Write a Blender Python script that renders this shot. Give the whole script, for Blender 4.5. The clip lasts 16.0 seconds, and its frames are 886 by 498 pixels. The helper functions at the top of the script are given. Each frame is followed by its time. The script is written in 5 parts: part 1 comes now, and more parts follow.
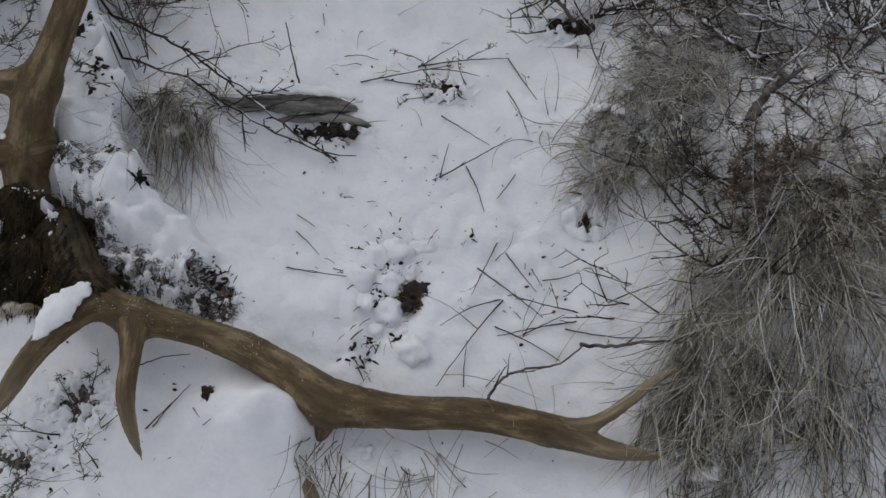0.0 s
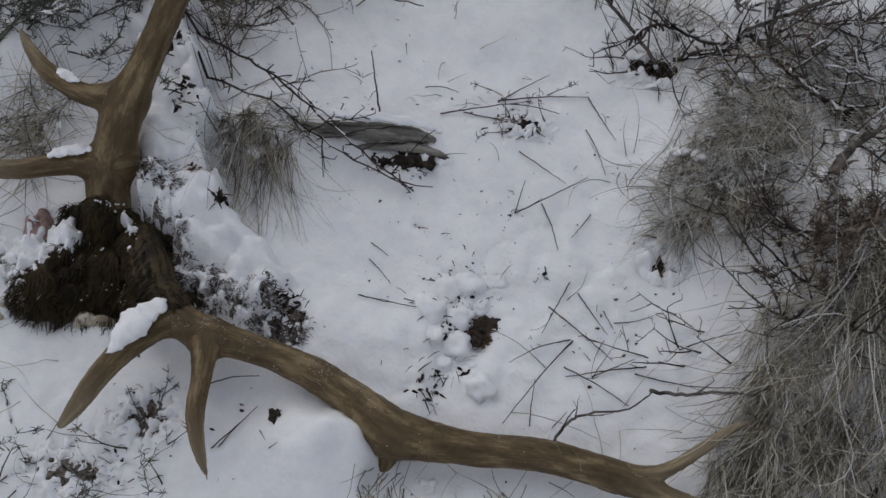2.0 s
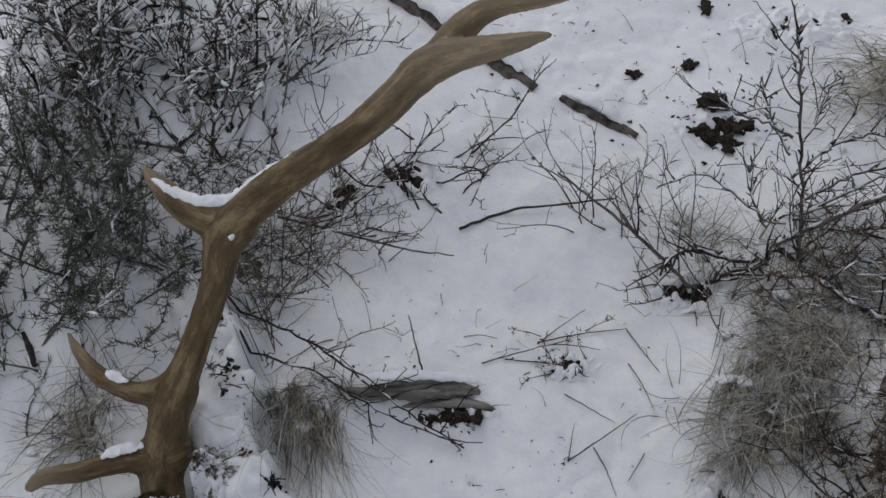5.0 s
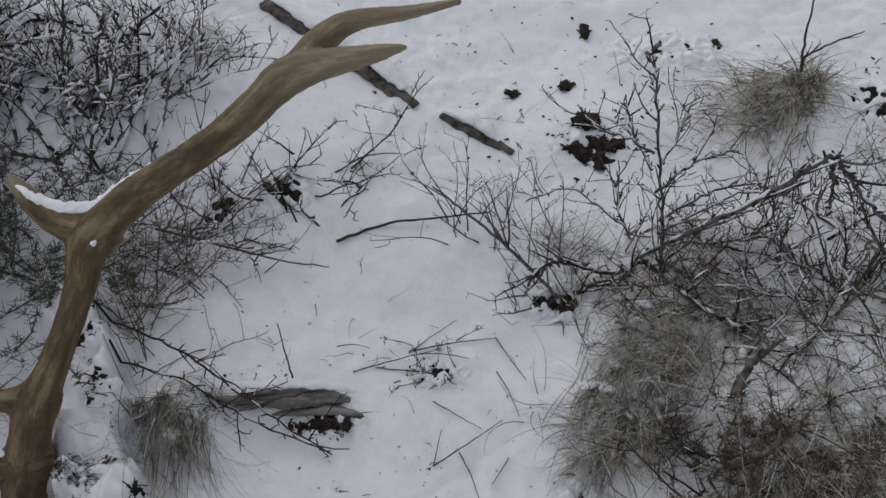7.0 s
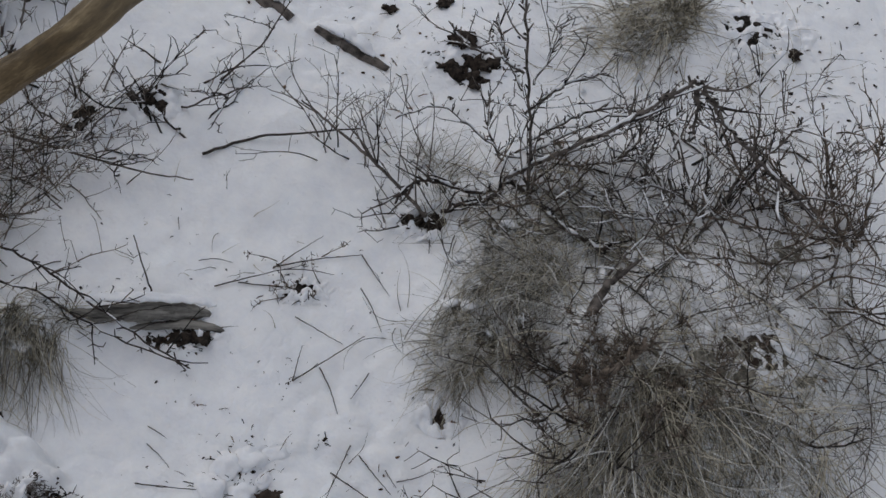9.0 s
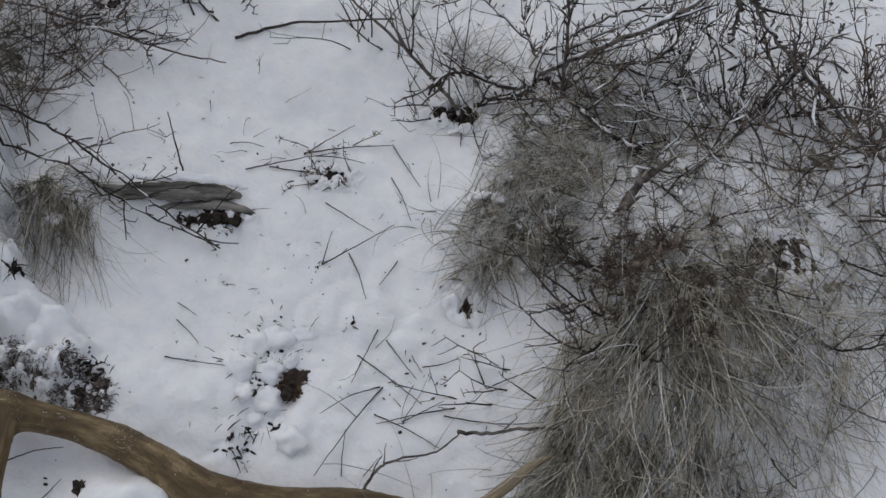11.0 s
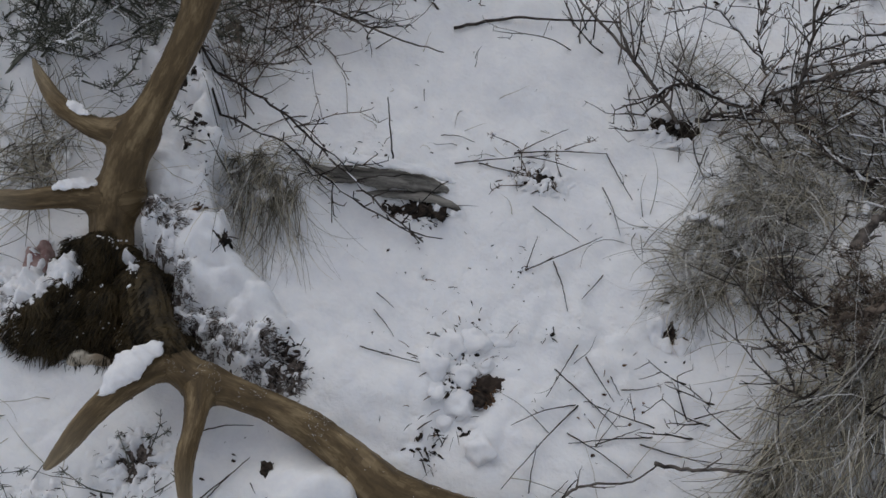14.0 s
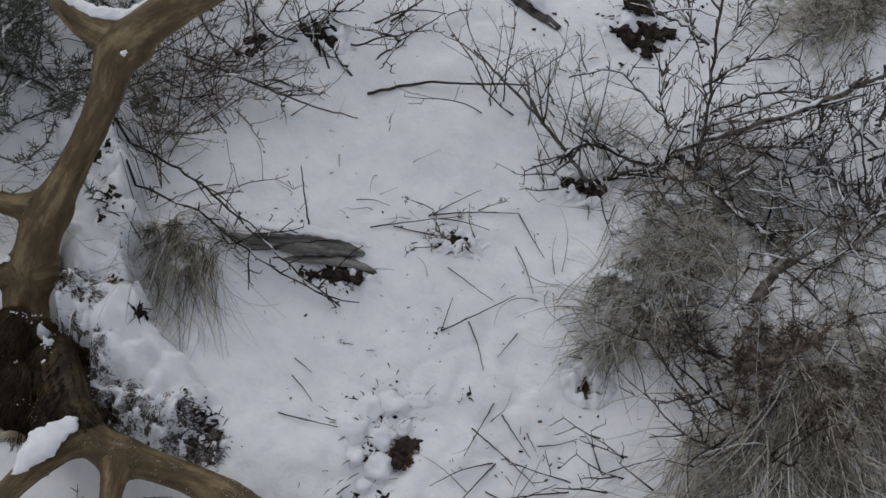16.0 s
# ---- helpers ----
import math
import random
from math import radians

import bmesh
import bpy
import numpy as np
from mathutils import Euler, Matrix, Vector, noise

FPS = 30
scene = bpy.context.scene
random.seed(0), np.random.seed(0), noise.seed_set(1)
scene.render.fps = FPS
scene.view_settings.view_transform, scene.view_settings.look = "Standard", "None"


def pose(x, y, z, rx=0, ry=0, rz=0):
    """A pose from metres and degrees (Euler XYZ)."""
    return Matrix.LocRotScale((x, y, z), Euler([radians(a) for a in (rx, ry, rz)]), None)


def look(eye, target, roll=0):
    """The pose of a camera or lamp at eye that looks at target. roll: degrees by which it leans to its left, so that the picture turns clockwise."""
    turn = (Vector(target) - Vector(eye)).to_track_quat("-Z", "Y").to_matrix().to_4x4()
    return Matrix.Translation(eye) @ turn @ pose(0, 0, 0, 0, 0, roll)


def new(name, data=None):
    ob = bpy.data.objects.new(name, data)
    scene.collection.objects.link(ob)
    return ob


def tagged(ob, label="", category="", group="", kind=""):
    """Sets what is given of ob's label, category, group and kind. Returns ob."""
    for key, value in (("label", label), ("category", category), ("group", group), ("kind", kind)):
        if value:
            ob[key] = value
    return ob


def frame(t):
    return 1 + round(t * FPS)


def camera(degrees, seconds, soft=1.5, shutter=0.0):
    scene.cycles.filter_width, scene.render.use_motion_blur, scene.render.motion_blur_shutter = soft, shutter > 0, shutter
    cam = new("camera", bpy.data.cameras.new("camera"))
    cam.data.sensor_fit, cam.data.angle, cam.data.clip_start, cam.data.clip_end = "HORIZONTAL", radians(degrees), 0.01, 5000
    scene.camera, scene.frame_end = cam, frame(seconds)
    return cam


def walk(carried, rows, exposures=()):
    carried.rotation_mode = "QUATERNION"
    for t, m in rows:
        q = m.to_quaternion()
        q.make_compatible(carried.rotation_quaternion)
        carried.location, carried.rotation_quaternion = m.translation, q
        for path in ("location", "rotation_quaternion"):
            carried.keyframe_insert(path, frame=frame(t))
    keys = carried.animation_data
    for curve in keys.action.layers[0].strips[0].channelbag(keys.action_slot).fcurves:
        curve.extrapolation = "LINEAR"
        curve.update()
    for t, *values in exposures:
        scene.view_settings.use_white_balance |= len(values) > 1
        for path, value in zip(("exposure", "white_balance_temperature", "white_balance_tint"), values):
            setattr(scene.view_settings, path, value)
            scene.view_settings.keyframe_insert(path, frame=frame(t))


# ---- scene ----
cam = camera(46.0, 16.0, soft=1.5)
walk(cam, [
    (0, look((0.156, -0.038, 1.247), (0.125, 0.804, 0.129), -0.82)),
    (0.5, look((0.141, -0.031, 1.248), (0.121, 0.785, 0.111), 1.82)),
    (1, look((0.127, -0.030, 1.250), (0.084, 0.794, 0.118), 1.71)),
    (1.5, look((0.113, -0.027, 1.252), (0.044, 0.811, 0.133), 0.65)),
    (2, look((0.108, -0.027, 1.252), (0.020, 0.838, 0.155), -0.39)),
    (2.5, look((0.095, -0.019, 1.235), (-0.015, 0.863, 0.154), -2.39)),
    (3, look((0.066, 0.001, 1.250), (-0.084, 0.877, 0.169), -5.97)),
    (3.2, look((0.060, 0.012, 1.268), (-0.086, 0.845, 0.216), -8.33)),
    (3.5, look((0.051, 0.056, 1.319), (-0.093, 0.943, 0.245), -9.75)),
    (3.7, look((0.046, 0.075, 1.345), (-0.089, 0.960, 0.335), -9.2)),
    (4, look((0.040, 0.099, 1.373), (-0.092, 1.055, 0.359), -9.79)),
    (4.2, look((0.040, 0.100, 1.380), (-0.087, 1.073, 0.381), -9.14)),
    (6.3, look((0.222, 0.045, 1.350), (0.061, 1.085, 0.427), -6.97)),
    (6.5, look((0.219, 0.041, 1.351), (0.086, 1.088, 0.431), -6.17)),
    (7, look((0.199, 0.039, 1.361), (0.151, 1.080, 0.426), -4.26)),
    (7.5, look((0.199, 0.043, 1.359), (0.158, 1.068, 0.406), -3.96)),
    (8, look((0.206, 0.039, 1.359), (0.191, 1.064, 0.405), -3.09)),
    (8.5, look((0.224, 0.038, 1.355), (0.248, 1.049, 0.387), -0.70)),
    (9, look((0.269, 0.033, 1.344), (0.341, 1.001, 0.335), 1.76)),
    (9.2, look((0.294, 0.025, 1.351), (0.402, 0.972, 0.326), 2.48)),
    (11.3, look((0.209, -0.013, 1.265), (0.249, 0.861, 0.173), 4.21)),
    (11.5, look((0.195, -0.013, 1.243), (0.215, 0.830, 0.125), 3.98)),
    (12, look((0.180, 0.002, 1.242), (0.179, 0.842, 0.121), 2.88)),
    (12.5, look((0.152, 0.016, 1.248), (0.124, 0.892, 0.156), 3.33)),
    (13, look((0.110, 0.030, 1.249), (0.022, 0.916, 0.169), 2.55)),
    (13.5, look((0.111, 0.032, 1.254), (0.010, 0.918, 0.175), 1.66)),
    (14, look((0.109, 0.030, 1.249), (-0.000, 0.919, 0.174), 1.79)),
    (14.2, look((0.110, 0.031, 1.256), (0.004, 0.895, 0.224), 2.28)),
    (14.5, look((0.115, 0.039, 1.274), (0.021, 0.952, 0.216), 2.71)),
    (15, look((0.124, 0.039, 1.280), (0.056, 0.964, 0.231), 3.90)),
    (15.5, look((0.135, 0.036, 1.288), (0.083, 0.972, 0.249), 3.81)),
    (16, look((0.148, 0.037, 1.293), (0.110, 0.979, 0.258), 3.64)),
], exposures=((0.0, 0.03), (2.5, 0.0), (9.0, 0.0), (11.2, 0.15), (11.6, 0.12), (12.1, 0.04), (13.0, 0.0), (16.0, 0.0)))

# ---------- light: thick overcast ----------
world = bpy.data.worlds.new("overcast")
scene.world = world
world.use_nodes = True
wt = world.node_tree
wt.nodes.clear()
sky = wt.nodes.new("ShaderNodeTexSky")
sky.sky_type, sky.sun_disc, sky.sun_elevation, sky.sun_rotation = "NISHITA", False, radians(48), radians(200)
bg_sky, bg_cloud = wt.nodes.new("ShaderNodeBackground"), wt.nodes.new("ShaderNodeBackground")
both, wout = wt.nodes.new("ShaderNodeAddShader"), wt.nodes.new("ShaderNodeOutputWorld")
bg_sky.inputs[1].default_value = 0.02
bg_cloud.inputs[0].default_value, bg_cloud.inputs[1].default_value = (0.850, 0.885, 0.985, 1), 0.306
wt.links.new(sky.outputs[0], bg_sky.inputs[0])
wt.links.new(bg_sky.outputs[0], both.inputs[0])
wt.links.new(bg_cloud.outputs[0], both.inputs[1])
wt.links.new(both.outputs[0], wout.inputs[0])
sun = new("sun", bpy.data.lights.new("sun", "SUN"))
sun.data.energy, sun.data.angle, sun.data.color = 1.0, radians(70), (1.0, 0.98, 0.96)
sun.matrix_world = look((-1.15, 2.85, 2.6), (0.2, 1.0, 0.0))


# ---------- materials ----------
def material(name, dark, light, scale=30.0, rough=0.8, bump=0.3, fine=300.0, third=None, stretch=(1, 1, 1), bump_size=0.002, spread=(0.35, 0.65), vary=0.0, grain=False):
    """Two-scale noise between two colours, with a fine relief."""
    m = bpy.data.materials.new(name)
    m.use_nodes = True
    t = m.node_tree
    p = t.nodes["Principled BSDF"]
    p.inputs["Roughness"].default_value = rough
    p.inputs["Specular IOR Level"].default_value = 0.25
    tc, mp = t.nodes.new("ShaderNodeTexCoord"), t.nodes.new("ShaderNodeMapping")
    mp.inputs["Scale"].default_value = stretch
    t.links.new(tc.outputs["Object"], mp.inputs[0])
    n1, n2, ramp = t.nodes.new("ShaderNodeTexNoise"), t.nodes.new("ShaderNodeTexNoise"), t.nodes.new("ShaderNodeValToRGB")
    n1.inputs["Scale"].default_value, n1.inputs["Detail"].default_value = scale, 6
    n2.inputs["Scale"].default_value, n2.inputs["Detail"].default_value = fine, 4
    for n in (n1, n2):
        t.links.new(mp.outputs[0], n.inputs["Vector"])
    if grain:
        at = t.nodes.new("ShaderNodeAttribute")
        at.attribute_name = "grain"
        t.links.new(at.outputs["Vector"], mp.inputs[0])
    mixv = t.nodes.new("ShaderNodeMath")
    mixv.operation = "MULTIPLY_ADD"
    mixv.inputs[1].default_value = 0.35
    sub = t.nodes.new("ShaderNodeMath")
    sub.operation = "SUBTRACT"
    sub.inputs[1].default_value = 0.5
    t.links.new(n2.outputs["Fac"], sub.inputs[0])
    t.links.new(sub.outputs[0], mixv.inputs[0])
    t.links.new(n1.outputs["Fac"], mixv.inputs[2])
    ramp.color_ramp.elements[0].position, ramp.color_ramp.elements[1].position = spread
    ramp.color_ramp.elements[0].color, ramp.color_ramp.elements[1].color = (*dark, 1), (*light, 1)
    if third:
        e = ramp.color_ramp.elements.new((spread[0] + spread[1]) / 2)
        e.color = (*third, 1)
    last = mixv.outputs[0]
    if vary:
        geo, add = t.nodes.new("ShaderNodeNewGeometry"), t.nodes.new("ShaderNodeMath")
        add.operation = "MULTIPLY_ADD"
        add.inputs[1].default_value = vary
        off = t.nodes.new("ShaderNodeMath")
        off.operation = "SUBTRACT"
        off.inputs[1].default_value = 0.5
        t.links.new(geo.outputs["Random Per Island"], off.inputs[0])
        t.links.new(off.outputs[0], add.inputs[0])
        t.links.new(last, add.inputs[2])
        last = add.outputs[0]
    t.links.new(last, ramp.inputs[0])
    t.links.new(ramp.outputs[0], p.inputs["Base Color"])
    bp = t.nodes.new("ShaderNodeBump")
    bp.inputs["Strength"].default_value, bp.inputs["Distance"].default_value = bump, bump_size
    t.links.new(mixv.outputs[0], bp.inputs["Height"])
    t.links.new(bp.outputs[0], p.inputs["Normal"])
    return m


def soften(m, depth, weight=0.7):
    """Let light travel a little way under the surface, as it does in snow."""
    p = m.node_tree.nodes["Principled BSDF"]
    p.inputs["Subsurface Weight"].default_value = weight
    p.inputs["Subsurface Radius"].default_value = (1.0, 0.95, 0.9)
    p.inputs["Subsurface Scale"].default_value = depth
    return m


M_SNOW = soften(material("snow", (0.865, 0.87, 0.89), (0.95, 0.95, 0.955), 24, 0.7, 0.75, 150, bump_size=0.007), 0.008)
M_TWIG_SNOW = soften(material("clinging_snow", (0.84, 0.845, 0.865), (0.93, 0.93, 0.94), 60, 0.7, 0.5, 260), 0.004)
M_RIME = material("rimed_hair", (0.22, 0.21, 0.20), (0.72, 0.71, 0.71), 120, 0.85, 0.4, 420, vary=0.9)
M_ANTLER = material("antler", (0.034, 0.022, 0.010), (0.36, 0.27, 0.150), 60, 0.55, 0.7, 330, third=(0.122, 0.084, 0.041), stretch=(1, 1, 0.32), bump_size=0.003, spread=(0.18, 0.86), grain=True)


def pale_tips(m):
    """Worn, greyer bone towards the points, by the mesh's own measure."""
    t = m.node_tree
    at, mix = t.nodes.new("ShaderNodeAttribute"), t.nodes.new("ShaderNodeMix")
    at.attribute_name = "wear"
    mix.data_type, mix.blend_type = "RGBA", "SCREEN"
    ramp = next(n for n in t.nodes if n.type == "VALTORGB")
    t.links.new(at.outputs["Fac"], mix.inputs["Factor"])
    t.links.new(ramp.outputs[0], mix.inputs["A"])
    mix.inputs["B"].default_value = (0.17, 0.145, 0.105, 1)
    t.links.new(mix.outputs["Result"], t.nodes["Principled BSDF"].inputs["Base Color"])


pale_tips(M_ANTLER)
M_TWIG = material("twig_bark", (0.026, 0.022, 0.019), (0.160, 0.138, 0.122), 60, 0.85, 0.4, 400, vary=0.5)
M_STICK = material("dark_stick_bark", (0.012, 0.010, 0.009), (0.075, 0.060, 0.052), 60, 0.8, 0.4, 400, vary=0.5)
M_TWIG_BROWN = material("brown_twig_bark", (0.045, 0.034, 0.027), (0.22, 0.175, 0.138), 60, 0.85, 0.4, 400, vary=0.5)
M_SAGE = material("sage_twigs", (0.050, 0.053, 0.042), (0.175, 0.178, 0.145), 50, 0.9, 0.4, 400, vary=0.6)
M_GRASS = material("dry_grass", (0.090, 0.080, 0.060), (0.52, 0.475, 0.375), 25, 0.8, 0.2, 300, vary=0.7)
M_STRAW = material("straw", (0.15, 0.132, 0.098), (0.66, 0.605, 0.485), 25, 0.8, 0.2, 300, vary=0.7)
M_RIMED_GRASS = material("rimed_grass", (0.34, 0.33, 0.31), (0.78, 0.765, 0.74), 25, 0.85, 0.2, 300, vary=0.7)
M_THATCH = material("thatch", (0.075, 0.068, 0.055), (0.36, 0.335, 0.28), 90, 0.9, 1.0, 350, stretch=(1, 0.35, 1), bump_size=0.006)
M_GRASS_GREY = material("weathered_grass", (0.085, 0.079, 0.064), (0.50, 0.465, 0.385), 25, 0.85, 0.2, 300, vary=0.7)
M_WOOD = material("weathered_wood", (0.070, 0.065, 0.057), (0.30, 0.285, 0.255), 16, 0.85, 0.9, 90, stretch=(0.6, 5, 5), bump_size=0.004)
M_SOIL = material("dark_soil", (0.007, 0.006, 0.005), (0.055, 0.041, 0.032), 130, 0.95, 0.9, 420, bump_size=0.005, vary=0.4)
M_MATTED = material("matted_hair", (0.024, 0.019, 0.016), (0.24, 0.20, 0.175), 160, 0.9, 0.9, 500, bump_size=0.004)
M_HIDE = material("dark_hide", (0.010, 0.008, 0.004), (0.085, 0.060, 0.026), 22, 0.6, 0.8, 220, bump_size=0.004)
M_FUR = material("dark_fur", (0.010, 0.008, 0.004), (0.082, 0.058, 0.026), 24, 0.55, 0.2, 250, stretch=(1, 0.3, 0.6), vary=0.3)
M_PALE = material("pale_hide", (0.30, 0.24, 0.17), (0.72, 0.67, 0.56), 18, 0.9, 0.8, 160, bump_size=0.004)
M_RED = material("raw_hide", (0.22, 0.11, 0.10), (0.46, 0.34, 0.31), 45, 0.7, 0.5, 160)
M_LEAF = material("dead_leaf", (0.05, 0.028, 0.018), (0.20, 0.12, 0.07), 40, 0.85, 0.5, 260, vary=0.5)


# ---------- building blocks ----------
class Buf:
    """Collects vertices and faces of one mesh."""

    def __init__(self):
        self.v, self.f = [], []

    def tube(self, pts, rad, sides=3, phase=0.0, flat=1.0):
        n0 = len(self.v)
        side = Vector((0.31, 0.53, 0.79))
        last = len(pts) - 1
        for i, p in enumerate(pts):
            d = (pts[min(i + 1, last)] - pts[max(i - 1, 0)])
            d = d.normalized() if d.length > 1e-9 else Vector((0, 0, 1))
            a = side - d * side.dot(d)
            if a.length < 1e-3:
                a = d.orthogonal()
            a.normalize()
            side = a
            b = d.cross(a)
            for k in range(sides):
                ang = phase + 2 * math.pi * k / sides
                q = p + a * (math.cos(ang) * rad[i]) + b * (math.sin(ang) * rad[i] * flat)
                self.v.append((q.x, q.y, q.z))
        for i in range(last):
            for k in range(sides):
                k2 = (k + 1) % sides
                self.f.append((n0 + i * sides + k, n0 + i * sides + k2, n0 + (i + 1) * sides + k2, n0 + (i + 1) * sides + k))
        self.f.append(tuple(n0 + k for k in reversed(range(sides))))
        self.f.append(tuple(n0 + last * sides + k for k in range(sides)))

    def blob(self, c, r, rnd, squash=(1, 1, 1), rough=0.25, rings=5, segs=7):
        """A lumpy closed pebble."""
        n0 = len(self.v)
        s = Vector((rnd.random() * 50, rnd.random() * 50, rnd.random() * 50))
        turn = Euler((0, 0, rnd.random() * 6.28)).to_matrix()

        def put(d):
            k = r * (1 + rough * 2 * (noise.noise(d * 1.6 + s)))
            q = turn @ Vector((d.x * squash[0], d.y * squash[1], d.z * squash[2])) * k
            self.v.append((c[0] + q.x, c[1] + q.y, c[2] + q.z))

        put(Vector((0, 0, -1)))
        for i in range(1, rings):
            th = math.pi * i / rings
            for k in range(segs):
                ph = 2 * math.pi * k / segs
                put(Vector((math.sin(th) * math.cos(ph), math.sin(th) * math.sin(ph), -math.cos(th))))
        put(Vector((0, 0, 1)))
        top = len(self.v) - 1
        for k in range(segs):
            k2 = (k + 1) % segs
            self.f.append((n0, n0 + 1 + k2, n0 + 1 + k))
            self.f.append((top, n0 + 1 + (rings - 2) * segs + k, n0 + 1 + (rings - 2) * segs + k2))
            for i in range(rings - 2):
                a = n0 + 1 + i * segs
                self.f.append((a + k, a + k2, a + segs + k2, a + segs + k))

    def make(self, name, mat, parent=None, smooth=True, label="", category="", group="", kind=""):
        me = bpy.data.meshes.new(name)
        me.from_pydata(self.v, [], self.f)
        if smooth:
            me.polygons.foreach_set("use_smooth", [True] * len(me.polygons))
        me.materials.append(mat)
        me.update()
        ob = new(name, me)
        ob.parent = parent
        return tagged(ob, label, category, group, kind)


def smooth_path(ctrl, n):
    """Catmull-Rom through control tuples of any size."""
    c = [Vector(p) for p in ctrl] if len(ctrl[0]) <= 4 else ctrl
    out = []
    for i in range(len(c) - 1):
        p0, p1, p2, p3 = c[max(i - 1, 0)], c[i], c[i + 1], c[min(i + 2, len(c) - 1)]
        for k in range(n):
            t = k / n
            out.append(0.5 * (2 * p1 + (p2 - p0) * t + (2 * p0 - 5 * p1 + 4 * p2 - p3) * t * t + (3 * p1 - p0 - 3 * p2 + p3) * t ** 3))
    out.append(c[-1].copy())
    return out


def bell(x, y, cx, cy, r, h):
    d = ((x - cx) ** 2 + (y - cy) ** 2) / (r * r)
    return h * math.exp(-d) if d < 9 else 0.0


MOUNDS = (
    (0.47, 1.18, 0.13, 0.045), (0.66, 0.93, 0.17, 0.08), (-0.29, 1.11, 0.07, 0.045), (0.80, 1.10, 0.16, 0.05),
    (-0.22, 0.825, 0.045, 0.03), (-0.70, 1.35, 0.2, 0.05), (-0.62, 1.75, 0.25, 0.05), (0.85, 1.84, 0.14, 0.05),
    (-0.16, 0.640, 0.06, 0.022), (0.60, 1.10, 0.12, 0.035), (0.78, 1.21, 0.10, 0.035), (0.93, 1.12, 0.12, 0.03), (0.66, 0.83, 0.07, 0.03), (0.55, 1.42, 0.16, 0.04), (-0.20, 1.60, 0.12, 0.03), (0.42, 1.76, 0.12, 0.03), (-0.12, 1.16, 0.1, 0.012),
    (-0.02, 0.83, 0.05, 0.018), (0.06, 0.77, 0.05, 0.016), (-0.14, 0.80, 0.06, 0.022), (1.05, 1.35, 0.2, 0.05), (-0.9, 1.9, 0.3, 0.08),
)
PITS = ((0.070, 0.836, 0.034, 0.018), (0.040, 0.775, 0.042, 0.012), (-0.204, 0.803, 0.030, 0.016), (0.335, 1.345, 0.04, 0.014), (-0.11, 1.108, 0.04, 0.02), (0.345, 0.985, 0.026, 0.022), (-0.035, 0.998, 0.008, 0.008),
        (0.43, 1.69, 0.04, 0.02), (-0.376, 0.646, 0.034, 0.018), (0.15, 0.90, 0.02, 0.01), (0.20, 1.2, 0.03, 0.006))


RIDGE = ((-0.465, 1.25), (-0.45, 1.14), (-0.41, 1.04), (-0.365, 0.95), (-0.325, 0.88), (-0.28, 0.835))


def to_segment(x, y, ax, ay, bx, by):
    """Distance from a place to a line between two places, on the map."""
    dx, dy = bx - ax, by - ay
    t = min(1.0, max(0.0, ((x - ax) * dx + (y - ay) * dy) / (dx * dx + dy * dy)))
    return math.hypot(x - ax - t * dx, y - ay - t * dy)


def base(x, y):
    k = 1 / (1 + (math.hypot(x, y - 1) / 9) ** 2)
    return -0.189 + (-0.0884 * x + 0.1965 * y) * k


